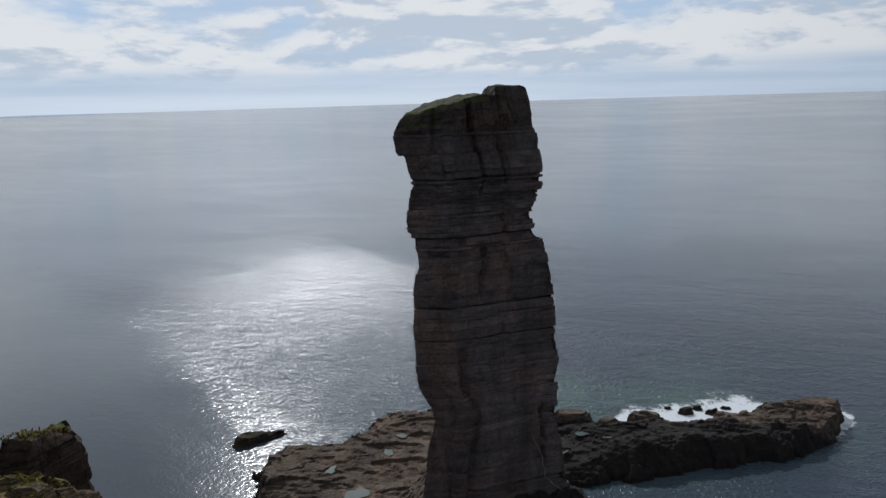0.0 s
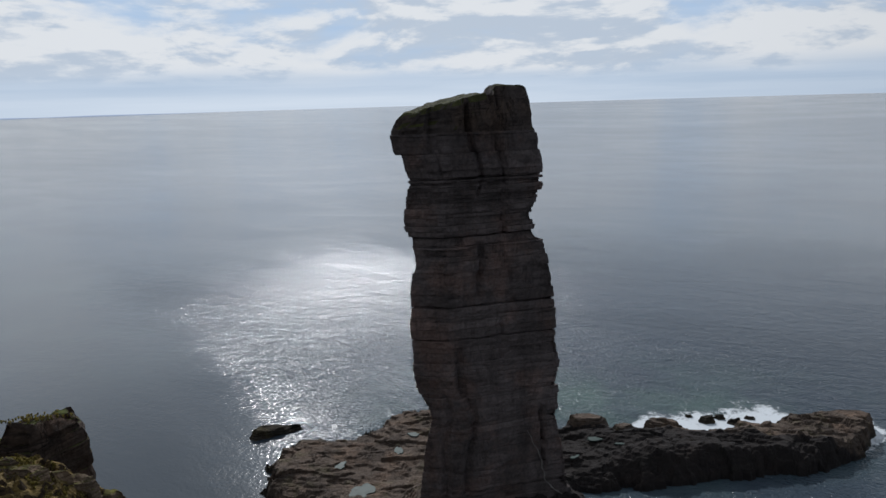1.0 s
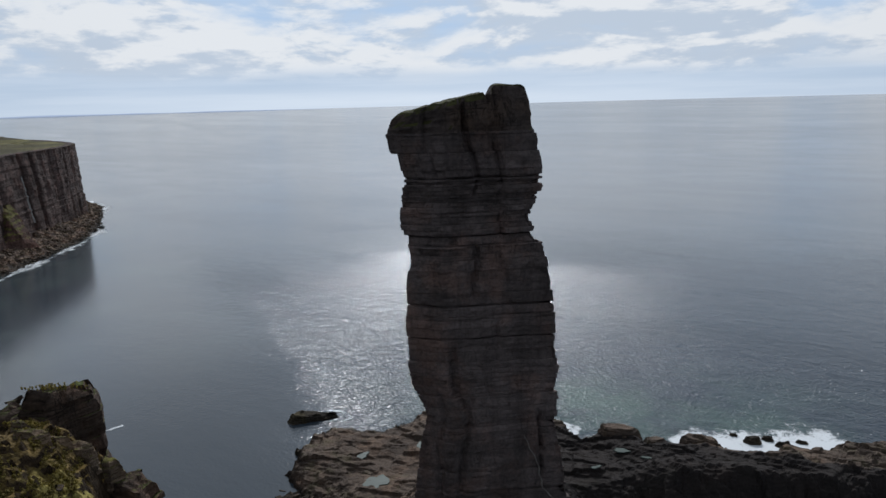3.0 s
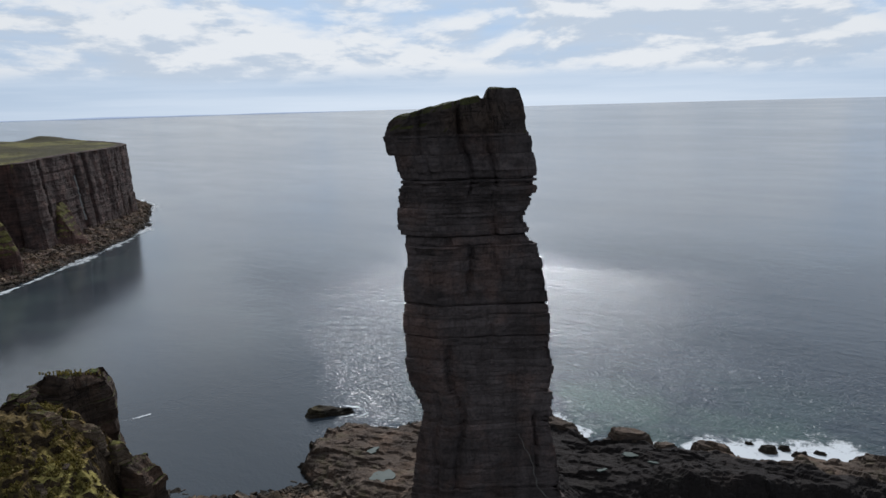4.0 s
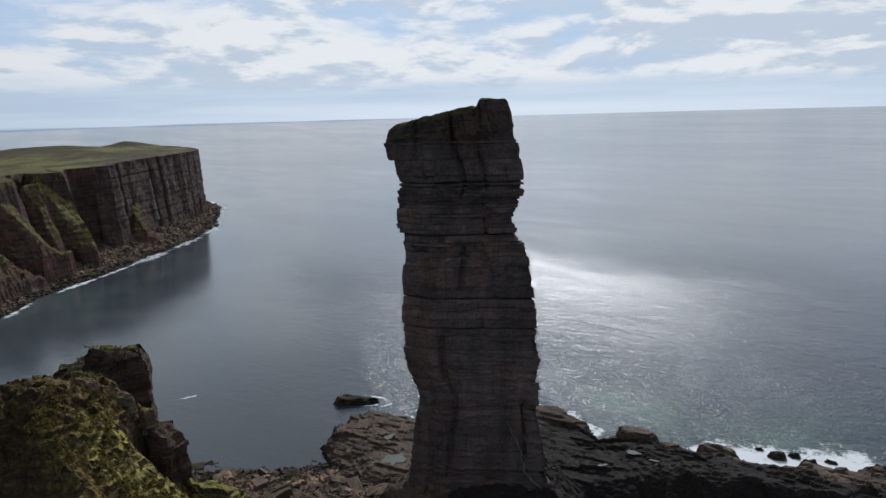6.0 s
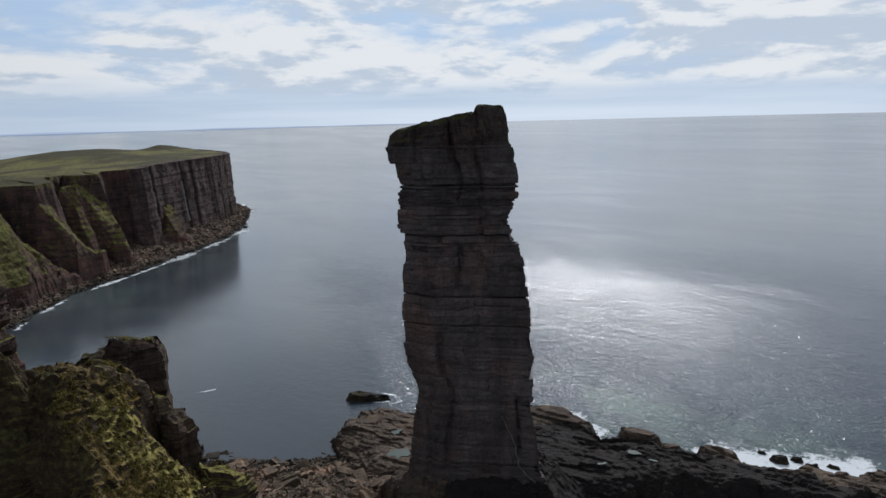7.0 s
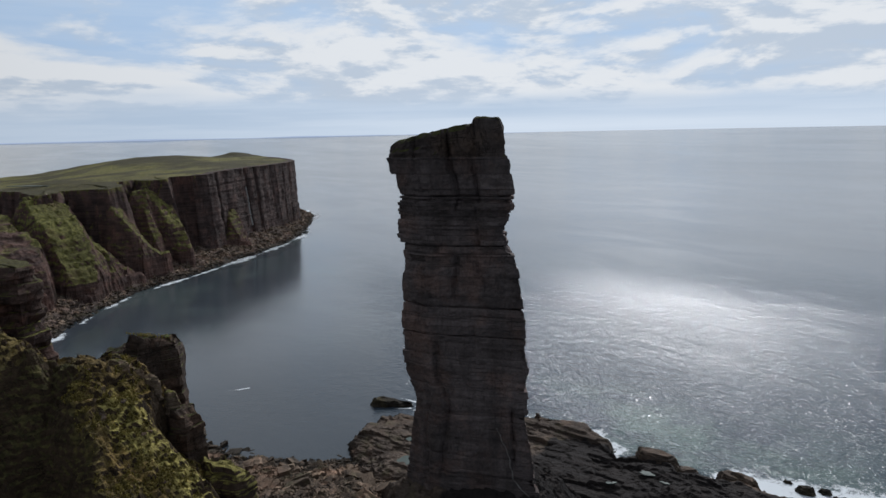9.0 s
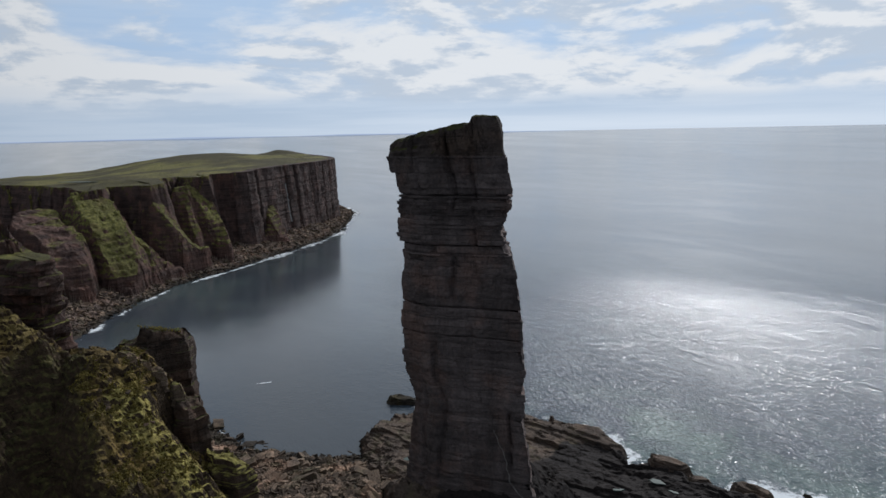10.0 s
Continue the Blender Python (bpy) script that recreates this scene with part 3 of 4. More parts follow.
def beach_height(x, y):
    d = inside(x, y, BEACH) + 2.0 * fbm(x * 0.1, y * 0.1, 41)
    return np.clip(d, -30, 60) * 0.17 + 0.9 * fbm(x * 0.15, y * 0.15, 42) * smooth(d, -2, 5) + 0.4 * fbm(x * 0.6, y * 0.6, 43)


# dark ground colour stands in for shade in the gaps between the stones
beach = tagged(field("boulder_beach", -165, 18, 78, 200, 1.3, beach_height, WET_AND_GAP), "brown boulder beach between the cliff and the stack", "beach", kind="structure")

# ---- near land: turf spur, gully and slopes ----
def land_height(x, y):
    wx = x + 3 * fbm(x * 0.05, y * 0.05, 51)
    top = np.interp(wx, [-300, -150, -110, -98, -85, -79, -73, -68, -60, -54, -47, -40, -28, -12], [60, 56, 57, 61, 68, 69, 67.5, 62, 55.5, 51, 45.5, 38, 21, 3])
    edge = 114.5 + 2.5 * fbm(x * 0.11, y * 0.0 + 3, 52) + 2.5 * smooth(x, -70, -55) + 3.5 * smooth(x, -58, -50)
    over = np.maximum(y - edge, 0)
    wy = y + 3.0 * fbm(x * 0.08, y * 0.08, 50)
    hollow = np.interp(wx, [-150, -110, -79, -44, -20, 0], [66, 50, 36, 20, 8, 0])
    hump = np.interp(wx, [-300, -130, -101, -80, -64, -40, -10, 0], [88, 80, 73, 62, 49, 28, 8, 2])
    brow = np.interp(wx, [-110, -80, -66, -50, -30], [99, 97, 91.5, 89, 88])      # where the slope breaks into the gully
    h = hollow + (top - hollow) * smooth(wy, 68, brow) + (hump - hollow) * smooth(wy + 0.41 * (x + 104), 90, 78) + 0.12 * np.maximum(74 - y, 0) * smooth(x, -60, -120)
    h = h - 2.6 * over - 0.20 * np.maximum(y - 87, 0)
    # the ravine before the pinnacle
    lip = np.interp(x, [-66, -60, -49, -44, -38], [112, 103.5, 105, 109, 111.5]) + 1.2 * fbm(x * 0.3, y * 0.0, 45)
    h = h - 1.7 * np.clip(y - lip, 0, 8) * smooth(x, -67, -61)
    # the green hummock across the gully
    mound = 72.3 - 0.10 * np.minimum(x + 86, 0) - 1.7 * np.maximum(x + 86, 0) - 1.3 * np.maximum(y - 88, 0) - 0.25 * np.maximum(84 - y, 0) + 1.6 * fbm(x * 0.12, y * 0.12, 49)
    h = np.maximum(h, np.where(y < 104, mound, -9))
    rock = smooth(fbm(x * 0.07, y * 0.07, 56) + 0.45 * smooth(-x, 68, 80), 0.15, 0.5)
    h = h + 1.2 * fbm(x * 0.06, y * 0.06, 53) + 2.2 * fbm(x * 0.15, y * 0.15, 54) + 0.7 * fbm(x * 0.7, y * 0.7, 55) + rock * 1.5 * (cells(x, y, 2.6, 57) - 0.4) + 0.5 * cells(x, y, 1.3, 58)
    # narrow sheep-track terraces along the slope
    q = h / 2.3 + 1.1 * fbm(x * 0.12, y * 0.07, 59) + 0.40 * fbm(x * 0.5, y * 0.35, 60)
    h = h + 1.9 * (0.65 + 0.35 * smooth(-x + 4 * fbm(x * 0.08, y * 0.08, 48), 56, 68)) * (np.floor(q) + smooth(q - np.floor(q), 0.5, 1.0) - q)
    return np.maximum(h, -4)


spur = tagged(field("turf_spur", -200, 0, 20, 150, 0.5, land_height, SLOPE, lowest=0), "steep rough green turf slope with rock outcrops above the shore", "hillside", kind="structure")


def turf_shading(x, y):
    """Where the gully's shade darkens the turf colour, and where sunlight brightens it."""
    brow = np.interp(x, [-110, -80, -66, -50, -30], [101, 99, 93, 89, 87])
    gully_shade = smooth(brow - y + 5 * fbm(x * 0.1, y * 0.1, 96), -3, 5) * (1 - smooth(-x, 84, 90))
    sunlit = 1 - smooth(nearest(x, y, [(-63, 99, 0), (-53, 101, 0), (-45, 104.5, 0), (-37, 107.5, 0)])[0] + 3 * fbm(x * 0.15, y * 0.15, 97), 3, 8)
    knob = 1 - smooth(np.hypot(x + 47, y - 118), 3, 8)
    crown = smooth(-x, 86, 92) * smooth(y, 78, 84) * (1 - smooth(y, 90, 96))
    return gully_shade, np.maximum(np.maximum(sunlit, 0.8 * knob), 0.2 * crown)


spots = np.array([v.co[:2] for v in spur.data.vertices])
for kind, values in zip(("gully_shade", "sunlit"), turf_shading(spots[:, 0], spots[:, 1])):
    spur.data.attributes.new(kind, "FLOAT", "POINT").data.foreach_set("value", values)


def crag(name, label, category, plan, z0, z1, mat, seed, lean=0.0, thick=(1.5, 3.5), top_slope=(0, 0), spacing=0.9, rough=1.0, rounded=0.0):
    """A blocky crag built of level rock beds over a plan polygon."""
    ob = thing(name, label, category)
    rng = np.random.default_rng(seed)
    cx, cy = np.mean(plan, 0)
    pts = []
    for (a, b) in zip(plan, plan[1:] + plan[:1]):
        a, b = np.array(a, float), np.array(b, float)
        k = max(2, int(np.linalg.norm(b - a) / spacing))
        pts += [a + (b - a) * i / k for i in range(k)]
    pts = np.array(pts)
    n, s = len(pts), np.arange(len(pts))
    out = np.roll(pts, -1, 0) - np.roll(pts, 1, 0)
    out = np.column_stack([out[:, 1], -out[:, 0]])
    out /= np.linalg.norm(out, axis=1)[:, None]
    if np.sum((pts - (cx, cy)) * out) < 0:
        out = -out
    z = z0
    while z < z1 - 0.3:
        top = min(z + rng.uniform(*thick), z1)
        last = top >= z1 - 0.3
        top = z1 if last else top
        shift, i = np.zeros(n), 0
        while i < n:
            k = int(rng.integers(3, 9))
            shift[i:i + k] = rng.uniform(-0.5, 0.35) * rough
            i += k
        shift += rng.uniform(-0.4, 0.3) * rough
        rings = []
        lv = [z - 0.05, z + 0.15] + list(np.linspace(z, top, 4)[1:-1]) + [top - 0.2, top]
        for k, q in enumerate(lv):
            off = shift + 0.9 * rough * fbm(s * 0.13, np.full(n, q * 0.3), seed) + lean * (z1 - q) - (0.25 if k in (0, len(lv) - 1) else 0)
            off = off - rounded * max(0.0, (q - z1 + 6) / 6) ** 2
            p = pts + out * off[:, None]
            rings.append(np.column_stack([p, q + (0 if not last else 1) * ((p[:, 0] - cx) * top_slope[0] + (p[:, 1] - cy) * top_slope[1] + 0.8 * fbm(p[:, 0] * 0.25, p[:, 1] * 0.25, seed + 1)) * (k / 5)]))
        if last:
            rim = rings[-1]
            for f in np.linspace(0.9, 0.1, 7):
                q = np.array([cx, cy]) + (rim[:, :2] - (cx, cy)) * f
                rings.append(np.column_stack([q, z1 + (q[:, 0] - cx) * top_slope[0] + (q[:, 1] - cy) * top_slope[1] + 1.8 * rough * fbm(q[:, 0] * 0.2, q[:, 1] * 0.2, seed + 1) + 0.5 * rough]))
        loft("cap_bed" if last else "rock_bed", rings, mat, ob, "weathered top bed" if last else "", cap_top=True, cap_low=True)
        z = top
    return ob


crag("rock_bluff", "square dark rock bluff with turf on its top", "rock bluff", [(-88, 116), (-80.2, 115.5), (-76.6, 128.5), (-82, 134), (-88.5, 128)], 20, 66, TOWER, 7, lean=0.03, thick=(1.2, 3.6), top_slope=(0.0, -0.3), rough=0.9, rounded=2.2)
crag("rock_bluff", "low rounded dark rock shoulder beside the bluff", "rock bluff", [(-99, 113), (-90, 114), (-89, 126), (-100, 126)], 20, 61.5, TOWER, 11, lean=0.09, thick=(0.9, 2.2), rough=0.9, rounded=3.0)
crag("rock_pinnacle", "small weathered rock pinnacle at the edge of the turf", "rock pinnacle", [(-66, 114.5), (-59.5, 111.6), (-55.2, 114), (-55, 120), (-62, 123)], 12, 48.6, TOWER, 13, lean=0.04, thick=(1.2, 4.0), top_slope=(-0.15, -0.1), spacing=0.7, rounded=1.2)
crag("rock_outcrop", "low rock knoll with lush green turf above the beach", "rock outcrop", [(-54, 116), (-47, 115.2), (-39, 118.5), (-38.5, 124), (-52, 125)], 4, 31.6, KNOB, 29, lean=0.10, thick=(0.9, 2.6), top_slope=(-0.35, 0.0), spacing=0.7, rounded=1.6)
crag("cliff_buttress", "near dark red-brown sandstone cliff of level beds with turf", "cliff", [(-120, 101), (-121.5, 108), (-131, 111), (-160, 113), (-192, 112), (-192, 90), (-150, 92), (-131, 96)], 34, 92, BANK, 17, lean=0.05, thick=(0.9, 5.0), top_slope=(-0.42, 0), spacing=1.0, rough=1.8, rounded=4.0)


for x, y, a, b in ((-74, 106, 4.2, 2.0), (-68.5, 112, 4.0, 2.2), (-65, 115.5, 3.4, 2.2), (-80, 109, 2.6, 1.6), (-57, 109, 2.0, 1.4), (-62, 93, 2.2, 1.3), (-71, 109.5, 2.6, 1.5), (-77.5, 107.5, 2.0, 1.3)):
    z = float(land_height(np.array([x]), np.array([y]))[0])
    plan = [(x + a * math.cos(q) - 0.5 * b * math.sin(q), y + b * math.sin(q) + 0.3 * a * math.cos(q)) for q in (0.1, 0.9, 1.9, 2.9, 3.9, 5.1)]
    tagged(crag("rock_outcrop", "weathered brown rock outcrop breaking through the turf", "rock outcrop", plan, z - 6, z + 1.0, OUTCROP, int(-x), lean=0.12, thick=(0.6, 1.3), spacing=0.6, rough=0.55, rounded=0.8), group="outcrops on the turf slope")


def skerry():
    plan = [(-85, 235), (-84, 239), (-78, 242.5), (-70, 244.5), (-66.5, 244.2), (-71, 240.5), (-77, 236), (-82, 233.5)]
    return crag("skerry", "low dark tide-washed rock standing alone in the sea", "skerry", plan, -2, 2.3, WET_AND_GAP, 23, lean=0.35, thick=(0.5, 0.9), top_slope=(-0.14, -0.05), spacing=0.5, rough=0.6, rounded=0.5)


skerry()
for k, (x, y, a, b, top) in enumerate(((51, 243, 8.0, 4.2, 7.6), (80, 243, 7.0, 4.0, 6.2), (151, 250, 12.0, 5.0, 6.9), (113, 242, 6.5, 3.8, 5.8), (134, 248, 5.0, 3.4, 6.0), (64, 236, 4.5, 3.2, 8.0), (98, 234, 4.0, 3.0, 7.4))):
    plan = [(x + a * math.cos(q), y + b * math.sin(q) + 0.12 * a * math.cos(q)) for q in (0.0, 0.7, 1.5, 2.3, 3.1, 3.9, 4.7, 5.5)]
    tagged(crag("ledge_rock", "rugged brown block of rock standing on the platform", "rock", plan, 0.5, top, LEDGE, 60 + k, lean=0.22, thick=(0.7, 1.7), top_slope=(-0.10 + 0.03 * (k % 3), -0.10), spacing=0.8, rough=0.32, rounded=0.9), group="rocks on the platform")
for k, (x, y, size) in enumerate(((101, 255, 3.2), (107, 258, 2.4), (112, 254, 2.8), (95, 259, 2.0), (119, 258, 2.2))):
    plan = [(x + size * 1.1 * math.cos(a), y + size * 0.7 * math.sin(a)) for a in (0.2, 1.1, 2.3, 3.3, 4.4, 5.4)]
    tagged(crag("surf_rock", "small wet black rock awash in the surf", "rock", plan, -1.5, 0.5 + 0.4 * size, WET_AND_GAP, 40 + k, lean=0.45, thick=(0.4, 0.7), spacing=0.4, rough=0.5, rounded=0.9), group="rocks in the surf")

# ---- the headland ----
# the waterline, the rim of the plateau with its level, and the spurs that stand out from the wall
SHORE = [(-250, 110), (-295, 160), (-328, 198), (-354, 226), (-384, 268), (-407, 305), (-421, 345), (-430, 385), (-443, 428), (-460, 484), (-484, 552), (-517, 617), (-556, 664), (-641, 767), (-715, 820), (-900, 930), (-1150, 1020), (-1330, 1040), (-1330, 110)]
RIM = [(-1290, 170, 40), (-1000, 205, 55), (-840, 225, 72), (-760, 258, 79), (-701, 282, 82), (-640, 292, 82.5), (-585, 297, 83), (-530, 291, 84), (-480, 274, 84), (-477, 290, 84.5), (-500, 306, 85), (-488, 322, 85.5), (-464, 330, 86), (-470, 345, 87), (-515, 372, 88), (-522, 394, 88), (-490, 397, 88.5), (-482, 408, 89), (-502, 424, 89.5), (-494, 440, 90), (-489, 455, 90.5),
       (-504, 480, 91.5), (-512, 506, 92), (-530, 550, 92), (-547, 590, 92), (-564, 630, 92), (-582, 668, 92), (-602, 698, 92.5), (-652, 735, 92.5), (-760, 788, 93), (-932, 880, 97), (-1060, 925, 70), (-1182, 960, 48), (-1290, 980, 34)]
# crest of each spur (place, level, half width), then the slope of its flanks and the foot of its last step
SPURS = [
    ([(-560, 190, 74, 20), (-440, 186, 52, 18), (-385, 180, 16, 14)], 2.2, 14),
    ([(-500, 238, 69, 15), (-446, 234, 59, 15), (-418, 231, 48, 14), (-403, 229, 34, 12), (-396, 228, 20, 10)], 3.0, 22),
    ([(-486, 280, 82, 12), (-450, 277, 64, 14), (-428, 274, 45, 14), (-408, 271, 26, 12), (-399, 269, 17, 10)], 1.8, 19),
    ([(-474, 330, 80, 5), (-458, 338, 63, 6), (-450, 347, 44, 8), (-445, 357, 30, 8), (-443, 363, 24, 7)], 2.4, 24),
    ([(-500, 392, 86, 6), (-478, 396, 62, 6), (-462, 396, 42, 6), (-455, 395, 26, 5)], 2.3, 20),
    ([(-486, 376, 80, 3), (-472, 374, 56, 3), (-460, 374, 34, 4), (-455, 376, 20, 4)], 2.0, 16),
    ([(-466, 296, 58, 3), (-436, 303, 38, 4), (-434, 318, 22, 4), (-435, 330, 12, 3)], 1.5, 9),
    ([(-520, 494, 60, 4), (-500, 495, 36, 6), (-490, 498, 20, 7), (-486, 500, 12, 6)], 1.5, 9),
]


def along(line, n):
    p = np.array(line, float)
    t = np.linspace(0, len(p) - 1, n)
    i = np.clip(t.astype(int), 0, len(p) - 2)
    return p[i] + (p[i + 1] - p[i]) * (t - i)[:, None], t


def plateau(x, y):
    """The gentle moor on the headland, with its knoll by the point."""
    rise = 15 * np.exp(-(((x + 850) / 200) ** 2 + ((y - 610) / 110) ** 2)) + 16 * np.exp(-(((x + 900) / 40) ** 2 + ((y - 855) / 40) ** 2)) + 4 * np.exp(-(((x + 790) / 40) ** 2 + ((y - 780) / 40) ** 2))
    low = 13 * smooth(-x - 0.9 * (y - 400), 560, 860) + 56 * smooth(-x, 935, 1220)
    return 89.3 + rise - low + 0.8 * fbm(x * 0.012, y * 0.012, 71) + 0.9 * fbm(x * 0.05, y * 0.05, 72)


def headland_levels(x, y):
    """Levels of apron, wall and spurs, the way in from the rim and from the water."""
    warp_x, warp_y = x + 5 * fbm(x * 0.03, y * 0.03, 61), y + 5 * fbm(x * 0.03, y * 0.03, 62)
    columns = 7.5 * (cells(x, y, 27.0, 63) - 0.5) + 3.4 * (cells(x, y, 13.0, 64) - 0.5) + 1.3 * fbm(x * 0.09, y * 0.09, 65)
    broken = smooth(-y, -470, -400)                               # the gullied, turfed part
    rim = inside(x, y, [p[:2] for p in RIM]) + (0.34 + 0.76 * broken) * columns + 3.0 * fbm(x * 0.045, y * 0.045, 66)
    top = nearest(x, y, RIM)[1][0]
    wide = (14.0 + 4.0 * fbm(x * 0.02, y * 0.02, 67)) * (0.55 + 0.45 * broken) * (1 - 0.72 * smooth(y, 590, 650))
    u = np.clip((rim + wide) / wide, 0, 1)
    face = np.where(u < 0.16, u * 1.4, 0.224 + 0.776 * (np.maximum(u - 0.16, 0) / 0.84) ** 0.85)
    wall = np.where(u > 0, 5.0 + (top - 5.0) * face, -50.0)
    moor = top + (plateau(x, y) - top) * smooth(rim, 0, 45)
    wall = np.where(rim > 0, moor, wall)
    spurs = np.full(np.shape(x), -50.0)
    for crest, steep, foot in SPURS:
        d, (z, half) = nearest(warp_x, warp_y, crest)
        over = np.maximum(d + 0.55 * columns - half, 0)
        h = z - steep * over ** 1.06 + 1.6 * fbm(x * 0.07, y * 0.07, 68) + 1.0 * (cells(x, y, 6.0, 69) - 0.5)
        h = np.where(h < foot, foot - 4.0 * (foot - h), h)
        spurs = np.maximum(spurs, h)
    sea = inside(x, y, SHORE) + 2.5 * fbm(x * 0.06, y * 0.06, 77)
    apron = np.where(sea > 0, 13.0 * np.clip(sea / 38, 0, 1) ** 0.95, 0.25 * sea) + smooth(sea, 0, 8) * (1.3 * fbm(x * 0.11, y * 0.11, 70) + 1.6 * (cells(x, y, 6.0, 73) - 0.4) + 0.9 * (cells(x, y, 2.6, 74) - 0.4))
    # ledges of the level beds
    rock = np.maximum(wall, spurs)
    rock = np.where(sea > -4, rock, -50.0)
    q = rock / 5.2 + 0.9 * fbm(x * 0.012, y * 0.012, 75) + 0.25 * fbm(x * 0.1, y * 0.1, 76)
    ledged = rock + np.where(spurs > wall, 2.3, 2.4) * (np.floor(q) + smooth(q - np.floor(q), 0.35, 1.0) - q)
    rock = np.where((rim > -0.5) & (wall >= spurs), rock, ledged + 0.5 * fbm(x * 0.35, y * 0.35, 78))
    return apron, rock, spurs > wall, rim, sea


def headland_height(x, y):
    apron, rock = headland_levels(x, y)[:2]
    return np.maximum(apron, rock)


def headland():
    land = thing("headland", "long dark sandstone headland cliff with a green plateau on top", "headland", kind="structure")
    for x0, x1, y0, y1, step, fine in ((-780, -320, 150, 812, 1.05, True), (-1330, -540, 110, 1040, 5.0, False)):
        xs, ys = np.arange(x0, x1, step), np.arange(y0, y1, step)
        X, Y = np.meshgrid(xs, ys)
        X = X + (vnoise(X * 0.9, Y * 0.9, 31) - 0.5) * step * 0.5
        Y = Y + (vnoise(X * 0.9, Y * 0.9, 47) - 0.5) * step * 0.5
        apron, rock, spur_on, rim, sea = headland_levels(X, Y)
        Z = np.maximum(apron, rock) - (0 if fine else 0.5)
        f = grid_faces(len(ys), len(xs))
        flat = [q.reshape(-1)[f] for q in (Z, rim, sea, apron >= rock, spur_on, X, Y)]
        level = flat[0].max(1) > -2.5
        level &= (flat[1].min(1) < 46) if fine else ((flat[1].min(1) > 24) | (flat[5].max(1) < -776))
        loose, turfed = flat[3].mean(1) > 0.5, flat[4].mean(1) > 0.5
        V = np.stack([X, Y, Z], -1).reshape(-1, 3)
        parts = (("boulder_apron", loose, "brown boulder apron at the foot of the cliff", SHINGLE), ("turfed_spur", ~loose & turfed, "steep rock spurs with bright green turf", SPUR), ("cliff_wall", ~loose & ~turfed & (flat[1].max(1) < 1.5) & (flat[6].mean(1) < 446), "dark red-brown broken cliff wall", CLIFF), ("cliff_top", ~loose & ~turfed & (flat[1].max(1) >= 1.5), "olive turf along the cliff top", MOOR)) if fine else (("moor", np.full(len(f), True), "olive moorland plateau", MOOR),)
        for name, some, note, mat in parts:
            keep, g = np.unique(f[level & some], return_inverse=True)
            ob = mesh(name, V[keep], g.reshape(-1, 4), mat, land, note, flat_shade=name != "cliff_wall")
            if mat == SPUR:        # the turf thins out towards the near end
                ob.data.attributes.new("bare", "FLOAT", "POINT").data.foreach_set("value", 0.12 + 0.60 * smooth(-V[keep, 1], -262, -236))
    sheer_wall(land)
    return land


def sheer_wall(land):
    """The sheer outer wall: level beds, upright joints and broad flat panels along the rim."""
    rng = np.random.default_rng(5)
    line = np.array([q for q in RIM if q[1] > 430 and q[0] > -800], float)
    run = np.concatenate([[0], np.cumsum(np.hypot(*np.diff(line[:, :2], axis=0).T))])
    s = np.arange(0, run[-1], 1.6)
    x, y, top = (np.interp(s, run, line[:, k]) for k in range(3))
    soft = np.ones(15) / 15
    way = np.column_stack([np.convolve(np.pad(np.gradient(q), 7, mode="edge"), soft, "valid") for q in (x, y)])
    out = np.column_stack([way[:, 1], -way[:, 0]]) / np.linalg.norm(way, axis=1)[:, None]
    wide = 14.0 * 0.55 * (1 - 0.72 * smooth(y, 590, 650)) + 1.5

    def panels(low, high, deep):
        shift, i = np.zeros(len(s)), 0
        while i < len(s):
            k = int(rng.integers(low, high))
            shift[i:i + k] = rng.uniform(-deep, deep)
            i += k
        return shift

    base = 2.6 * fbm(x * 0.045, y * 0.045, 66) + panels(18, 44, 1.3) + panels(5, 14, 0.3)
    clefts = sum(deep * np.exp(-((s - at) / half) ** 2) for at, half, deep in ((38, 2.2, 4.0), (106, 1.8, 3.0), (131, 2.6, 4.0), (214, 2.4, 2.0)))
    base = base - clefts
    rings, z = [], 1.0
    while z < 93:
        step = float(rng.choice((1.2, 1.8, 2.6, 4.5, 7.0)))
        lip = rng.uniform(-0.45, 0.45) + panels(3, 16, 0.35)
        for q, back in ((z, 0.35), (z + 0.25, 0.0), (z + step - 0.25, 0.0), (z + step, 0.3)):
            f = np.clip(q / 92.0, 0, 1)
            off = base + lip - back + wide * (1 - f) ** 1.15 + 0.7 * fbm(s * 0.12, np.full(len(s), q * 0.09), 87)
            p = np.column_stack([x, y]) + out * off[:, None]
            rings.append(np.column_stack([p, np.minimum(q, top)]))
        z += step
    for back, rise in ((1.2, 0.35), (4.0, 0.55), (9.0, 0.1)):
        p = np.column_stack([x, y]) + out * (base - back)[:, None]
        rings.append(np.column_stack([p, top + rise + 0.3 * fbm(s * 0.2, np.full(len(s), back), 88)]))
    mesh("cliff_wall", np.concatenate(rings), grid_faces(len(rings), len(s)), SHEER, land, "dark red-brown sheer wall of level beds")
    # the fall that drops down one of its clefts
    k = int(np.argmin(np.abs(s - 106)))
    strip = np.array([ring[k + j] + [0.5 * out[k, 0], 0.5 * out[k, 1], 0] for ring in rings[:-3] if 22 < ring[k, 2] < 72 for j in (0, 1)])
    tagged(mesh("waterfall", strip, grid_faces(len(strip) // 2, 2), FALL_AND_EDGE), "thin white waterfall down the dark headland cliff", "waterfall")


